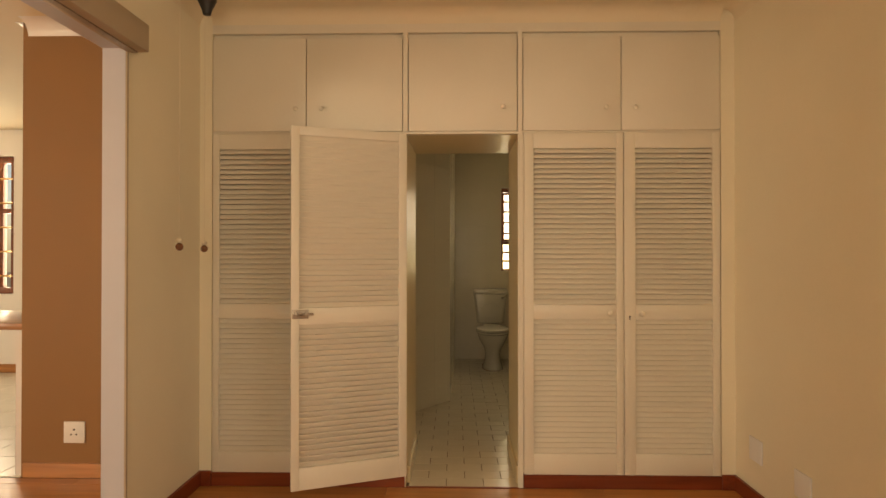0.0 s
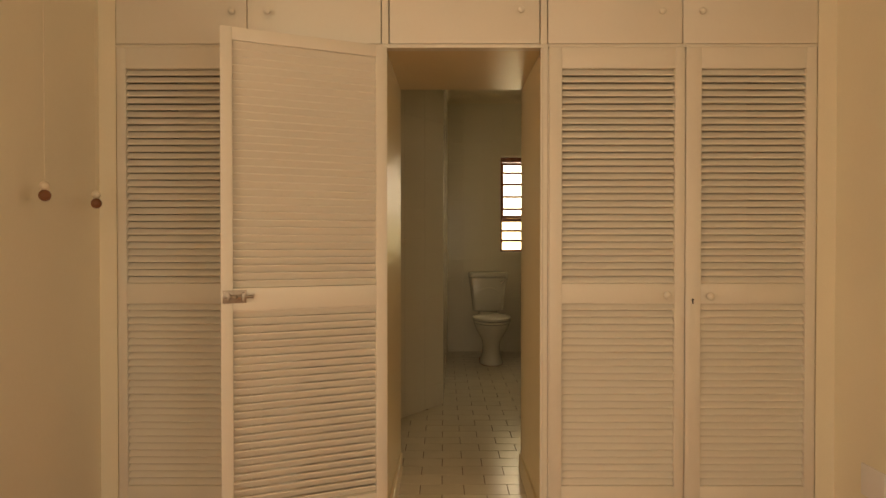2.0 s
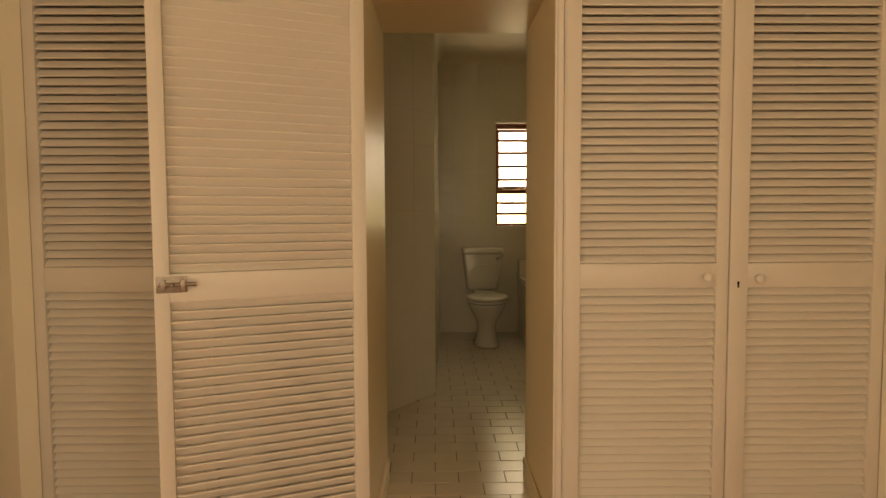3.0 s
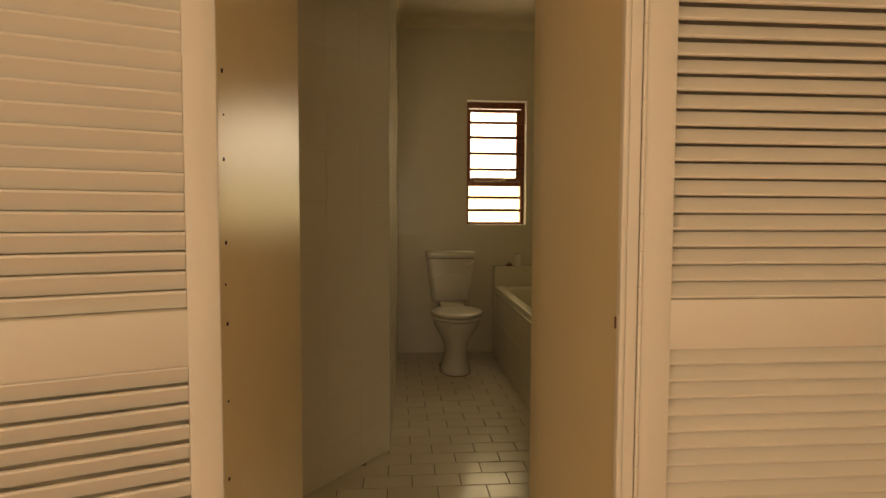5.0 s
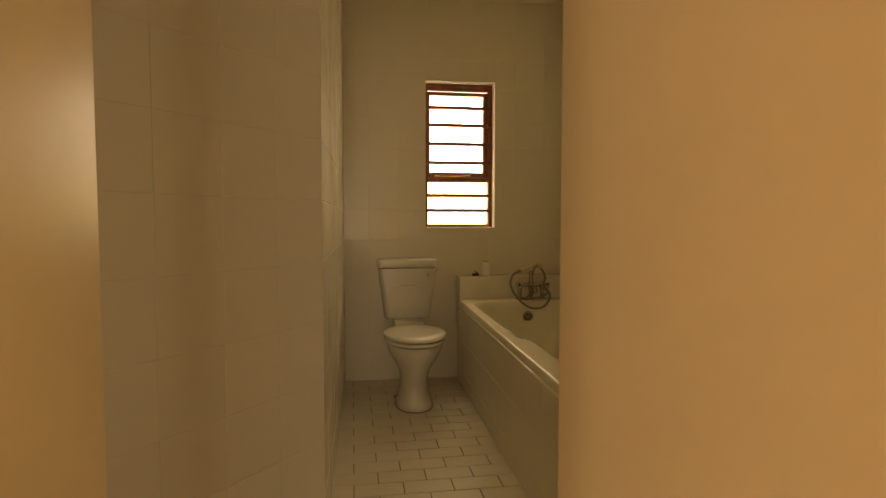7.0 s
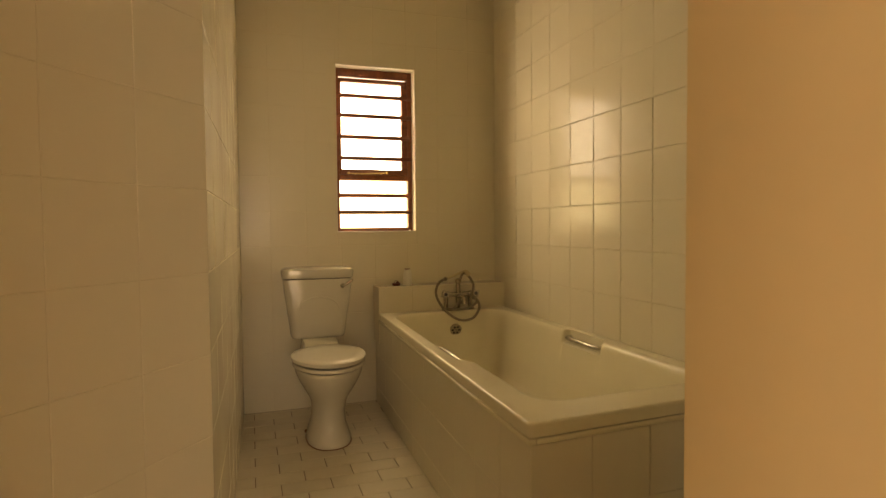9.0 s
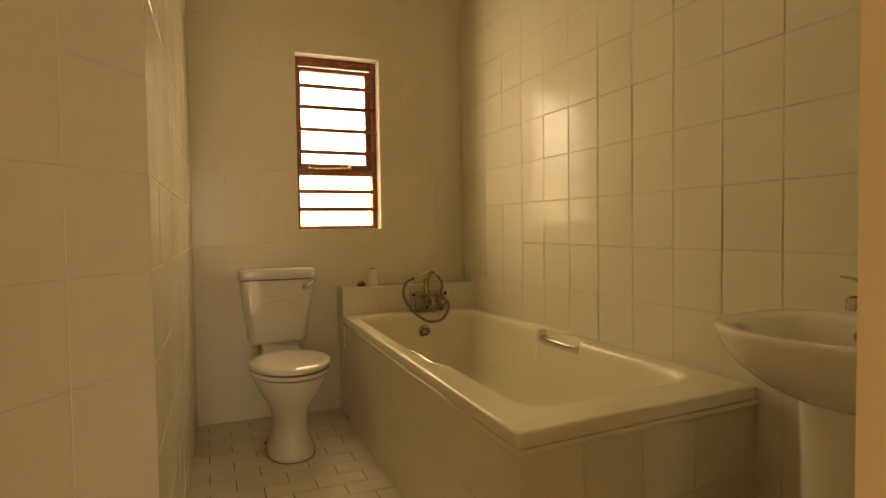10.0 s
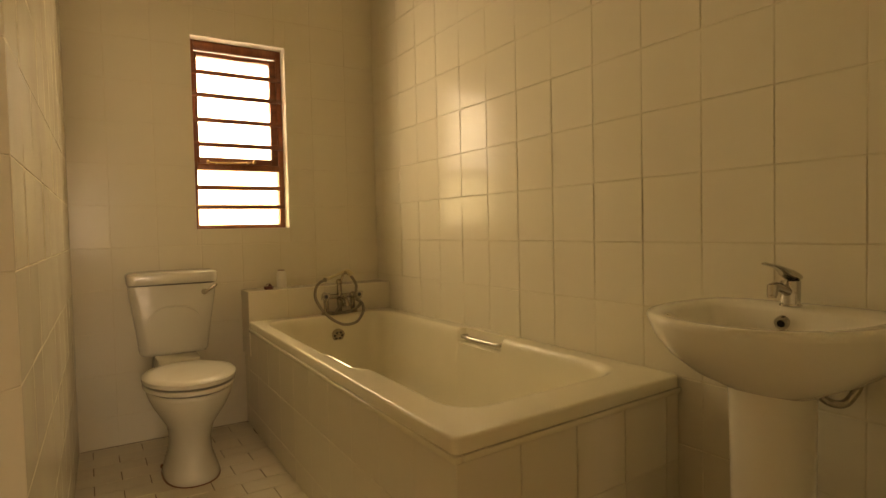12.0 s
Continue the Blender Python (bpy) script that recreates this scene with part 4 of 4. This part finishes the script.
for x, z, hh, hw in ((0.0245, 0.076, 0.003, 0.010), (0.0235, 0.077, 0.008, 0.019), (0.015, 0.080, 0.012, 0.023), (0.0, 0.085, 0.015, 0.0235), (-0.018, 0.092, 0.014, 0.021),
                     (-0.036, 0.101, 0.0095, 0.0165), (-0.060, 0.110, 0.006, 0.013), (-0.090, 0.118, 0.0042, 0.0115), (-0.118, 0.1235, 0.0040, 0.0105), (-0.123, 0.1245, 0.0018, 0.006)):
    lev.append([(x, hw * math.cos(2 * math.pi * k / 20), z + hh * math.sin(2 * math.pi * k / 20)) for k in range(20)])
rings(tl, lev)
part("lever", tl, CHROME, tap, "raised chrome lever")
pipe = thing("waste_pipe", "braided flexible water pipe under the basin", "pipe", (BRX, 1.22, 0.55))
part("flexible_hose", tube(bmesh.new(), [(-0.030, -0.020, 0.132), (-0.042, -0.014, 0.108), (-0.062, 0.000, 0.080), (-0.085, 0.020, 0.080), (-0.105, 0.038, 0.100), (-0.118, 0.050, 0.140)], 0.010, 10), DIMCHROME, pipe)
pv = bmesh.new()
cyl(pv, (0.0, -0.020, 0.138), (-0.040, -0.020, 0.138), 0.013, seg=14)
cyl(pv, (-0.02, -0.020, 0.138), (-0.02, -0.020, 0.162), 0.010, seg=12)
part("stop_valve", pv, CHROME, pipe, "chrome stop valve")

# ---- bedroom things ----
for y, z in ((-0.500, 1.345), (-0.228, 1.338)):
    c = thing("pull_cord", "thin cord with a brown wooden bead pull", "pull cord", (-1.242, y, 0), group="pull cords")
    part("cord", cyl(bmesh.new(), (0, 0, z + 0.03), (0, 0, BED_CEIL - 0.001), 0.0009, seg=6), CORD, c)
    b = bmesh.new()
    ball(b, (0, 0, z), 0.018, 1, 1, 1.05, 18)
    part("bead", b, BULB, c, "brown wooden bead")
    cp = bmesh.new()
    ball(cp, (0, 0, z + 0.031), 0.015, 1, 1, 0.95, 16)
    part("cap", cp, CORD, c, "pale cord cap")
    part("ceiling_boss", cyl(bmesh.new(), (0, 0, BED_CEIL - 0.018), (0, 0, BED_CEIL - 0.0005), 0.018, 0.024, 16), PLATE, c)

spot = thing("ceiling_spotlight", "small black conical spotlight fixed to the ceiling", "spotlight", (-1.20, -0.30, BED_CEIL))
spot.scale = (1.35, 1.35, 1.35)
sp = bmesh.new()
lo = []
for z, r in ((-0.012, 0.026), (-0.014, 0.034), (-0.045, 0.036), (-0.062, 0.028), (-0.085, 0.018), (-0.100, 0.015), (-0.102, 0.010)):
    lo.append([(r * math.cos(2 * math.pi * k / 20), r * math.sin(2 * math.pi * k / 20), z) for k in range(20)])
part("housing", rings(sp, lo), BLACK, spot)
part("base", cyl(bmesh.new(), (0, 0, -0.0125), (0, 0, -0.0005), 0.024, seg=18), BLACK, spot)


def socket(at, rz, size, holes, label):
    """A wall plate; its face looks along -y before it is turned by rz."""
    s = thing("power_socket", label, "socket", at, rz, "wall sockets")
    part("plate", boxes((-size / 2, size / 2, -0.010, -0.0005, -size / 2, size / 2), bevel=0.003), PLATE, s)
    if holes:
        h = bmesh.new()
        for x, z, r in ((0, 0.016, 0.006), (-0.017, -0.012, 0.005), (0.014, -0.012, 0.005)):
            cyl(h, (x, -0.0095, z), (x, -0.0108, z), r, seg=12)
        part("pin_hole", h, DARK, s, "three dark round pin holes")
    return s


socket((-2.149, 0.10, 0.265), 0, 0.125, True, "white three-pin socket low on the terracotta wall")
socket((RX, -0.22, 0.295), -90, 0.12, False, "white blank plate low on the cream wall")
socket((RX, -0.62, 0.27), -90, 0.12, False, "white blank plate low on the cream wall")

# ---- pieces of floors and walls ----
PIECES = {}


def piece_mesh(name, a, b, h, mat, lip=0.0018):
    """A thin slab, a by b, with softened top edges; its top lies at z = 0."""
    key = (name, round(a, 3), round(b, 3))
    if key not in PIECES:
        bm = bmesh.new()
        x, y = a / 2, b / 2
        lo = [(-x, -y), (x, -y), (x, y), (-x, y)]
        up = [(p * (1 - lip / x), q * (1 - lip / y)) for p, q in lo]
        rings(bm, [[(p, q, -h) for p, q in lo], [(p, q, -lip * 0.7) for p, q in lo], [(p, q, 0) for p, q in up]], cap0=False)
        PIECES[key] = mesh_from(name, bm, mat)
    return PIECES[key]


def lay(parent, base, u0, u1, v0, v1, pu, pv, ou, ov, gap, h, mat, name="tile", bond=False, hole=None, jitter=0.0, keep=None):
    """Tiles on a plane: base carries u, v onto the wall, with its normal outward; ou, ov are places of joints."""
    row = math.floor((v0 - ov) / pv)
    while ov + row * pv < v1 - 0.004:
        va, vb = max(v0, ov + row * pv), min(v1, ov + (row + 1) * pv)
        shift = ou + (pu * 0.5 if bond and row % 2 else 0.0)
        col = math.floor((u0 - shift) / pu)
        while shift + col * pu < u1 - 0.004:
            ua, ub = max(u0, shift + col * pu), min(u1, shift + (col + 1) * pu)
            col += 1
            cells = [(ua, ub, va, vb)]
            if hole:
                hu0, hu1, hv0, hv1 = hole
                if ua < hu1 and ub > hu0 and va < hv1 and vb > hv0:
                    cells = []
                    if ua < hu0:
                        cells.append((ua, hu0, va, vb))
                    if ub > hu1:
                        cells.append((hu1, ub, va, vb))
                    ma, mb = max(ua, hu0), min(ub, hu1)
                    if va < hv0:
                        cells.append((ma, mb, va, hv0))
                    if vb > hv1:
                        cells.append((ma, mb, hv1, vb))
            for a, b, c, d in cells:
                if b - a < 0.012 or d - c < 0.012 or (keep and not keep((a + b) / 2, (c + d) / 2)):
                    continue
                ob = new(name, piece_mesh(name + mat.name, b - a - gap, d - c - gap, h, mat))
                ob.parent = parent
                ob.matrix_basis = base @ pose((a + b) / 2, (c + d) / 2, random.uniform(-0.0004, 0.0004), random.gauss(0, jitter), random.gauss(0, jitter), 0)
        row += 1


def plane(origin, u, v):
    u, v = Vector(u).normalized(), Vector(v).normalized()
    n = u.cross(v)
    m = Matrix((u, v, n)).transposed().to_4x4()
    return Matrix.Translation(origin) @ m


TOP = BATH_CEIL - 0.07
PV, ROW = 0.2125, 1.005
# east wall: u runs from the window wall towards the door
lay(wall_east, plane((BRX, 0, 0), (0, -1, 0), (0, 0, 1)), -WY, -BACK_F, 0.0, TOP, 0.215, PV, -2.706, ROW, 0.0028, 0.004, TILE, jitter=0.42)
lay(wall_north, plane((0, WY, 0), (1, 0, 0), (0, 0, 1)), 0.075, BRX, 0.0, TOP, PV, PV, 0.251, ROW, 0.002, 0.004, TILE, hole=(WX0, WX1, WZ0, WZ1), jitter=0.10)
ld = Vector((LEFT_B[0] - LEFT_A[0], LEFT_B[1] - LEFT_A[1], 0))
lay(wall_west, plane((*LEFT_A, 0), ld, (0, 0, 1)), 0.0, ld.length, 0.0, TOP, PV, PV, 0.0, ROW, 0.0025, 0.004, TILE, jitter=0.16)
dd = Vector((DIAG_A[0] - DIAG_B[0], DIAG_A[1] - DIAG_B[1], 0))
lay(wall_diag, plane((*DIAG_B, 0), dd, (0, 0, 1)), 0.0, dd.length, 0.0, TOP, PV, PV, dd.length, ROW, 0.0002, 0.004, TILE, jitter=0.015)


def skirt_plane(a, b):
    """The tiled face of the bath's box from plan point a to b, and its length."""
    pa, pb = [Vector((BX0 + skew((x, y, 0))[0], BY0 + skew((x, y, 0))[1], 0)) for x, y in (a, b)]
    return plane(pa, pb - pa, (0, 0, 1)), (pb - pa).length


side, run = skirt_plane((0.007, L_ + 0.16), (0.007, 0.007))
lay(surround, side, 0.0, run, 0.0, 0.5295, 0.215, 0.2125, run, 0.5295, 0.0008, 0.004, TILE, jitter=0.05)
side, run = skirt_plane((0.007, 0.007), (W_, 0.007))
lay(surround, side, 0.0, run, 0.0, 0.5295, 0.205, 0.2125, 0.20, 0.5295, 0.0016, 0.004, TILE, jitter=0.08)
lay(ledge, plane((0, BY1 + 0.002, 0), (1, 0, 0), (0, 0, 1)), 0.8745, BRX, 0.56, 0.749, 0.2125, 0.3, 0.8745, 0.5, 0.002, 0.004, TILE, jitter=0.08)
lay(ledge, plane((0, 0, 0.749), (1, 0, 0), (0, 1, 0)), 0.8745, BRX, BY1 + 0.002, WY, 0.2125, 0.3, 0.8745, BY1, 0.002, 0.004, TILE, jitter=0.08)
lay(ledge, plane((0.8745, 0, 0), (0, -1, 0), (0, 0, 1)), -WY, -(BY1 + 0.002), 0.40, 0.749, 0.3, 0.4, -WY, 0.35, 0.002, 0.004, TILE, jitter=0.05)

floor_b = bpy.data.objects["floor_bathroom"]


def on_floor(x, y):
    if y < BACK_F:
        return OPEN_L - 0.1 < x < OPEN_R + 0.1
    if y > LEFT_A[1]:
        return x > LEFT_A[0] + (y - LEFT_A[1]) * 0.0325 - 0.12 and (x < BX0 + 0.10 or y < BY0)
    return x > LEFT_A[0] - (LEFT_A[1] - y) * 0.78 - 0.12


lay(floor_b, plane((0, 0, 0), (1, 0, 0), (0, 1, 0)), -0.70, BRX, 0.008, WY, 0.2125, 0.1135, 0.03, 0.02, 0.0035, 0.006, FTILE, bond=True, jitter=0.25, keep=on_floor)

floor_w = bpy.data.objects["floor_bedroom"]
lay(floor_w, plane((0, 0, 0), (1, 0, 0), (0, 1, 0)), LX, RX, -5.3, -0.0045, 1.2, 0.19, 0.3, 0.0, 0.0012, 0.013, FLOORW, name="plank", bond=True)
lay(floor_w, plane((0, 0, 0), (1, 0, 0), (0, 1, 0)), -7.0, LX, -5.3, 0.083, 1.2, 0.19, 0.3, 0.0, 0.0012, 0.013, FLOORW, name="plank", bond=True)
floor_k = bpy.data.objects["floor_kitchen"]
lay(floor_k, plane((0, 0, 0), (1, 0, 0), (0, 1, 0)), -7.0, -2.48, 0.10, 2.97, 0.33, 0.33, 0.0, 0.1, 0.005, 0.009, KITCHEN_TILE)
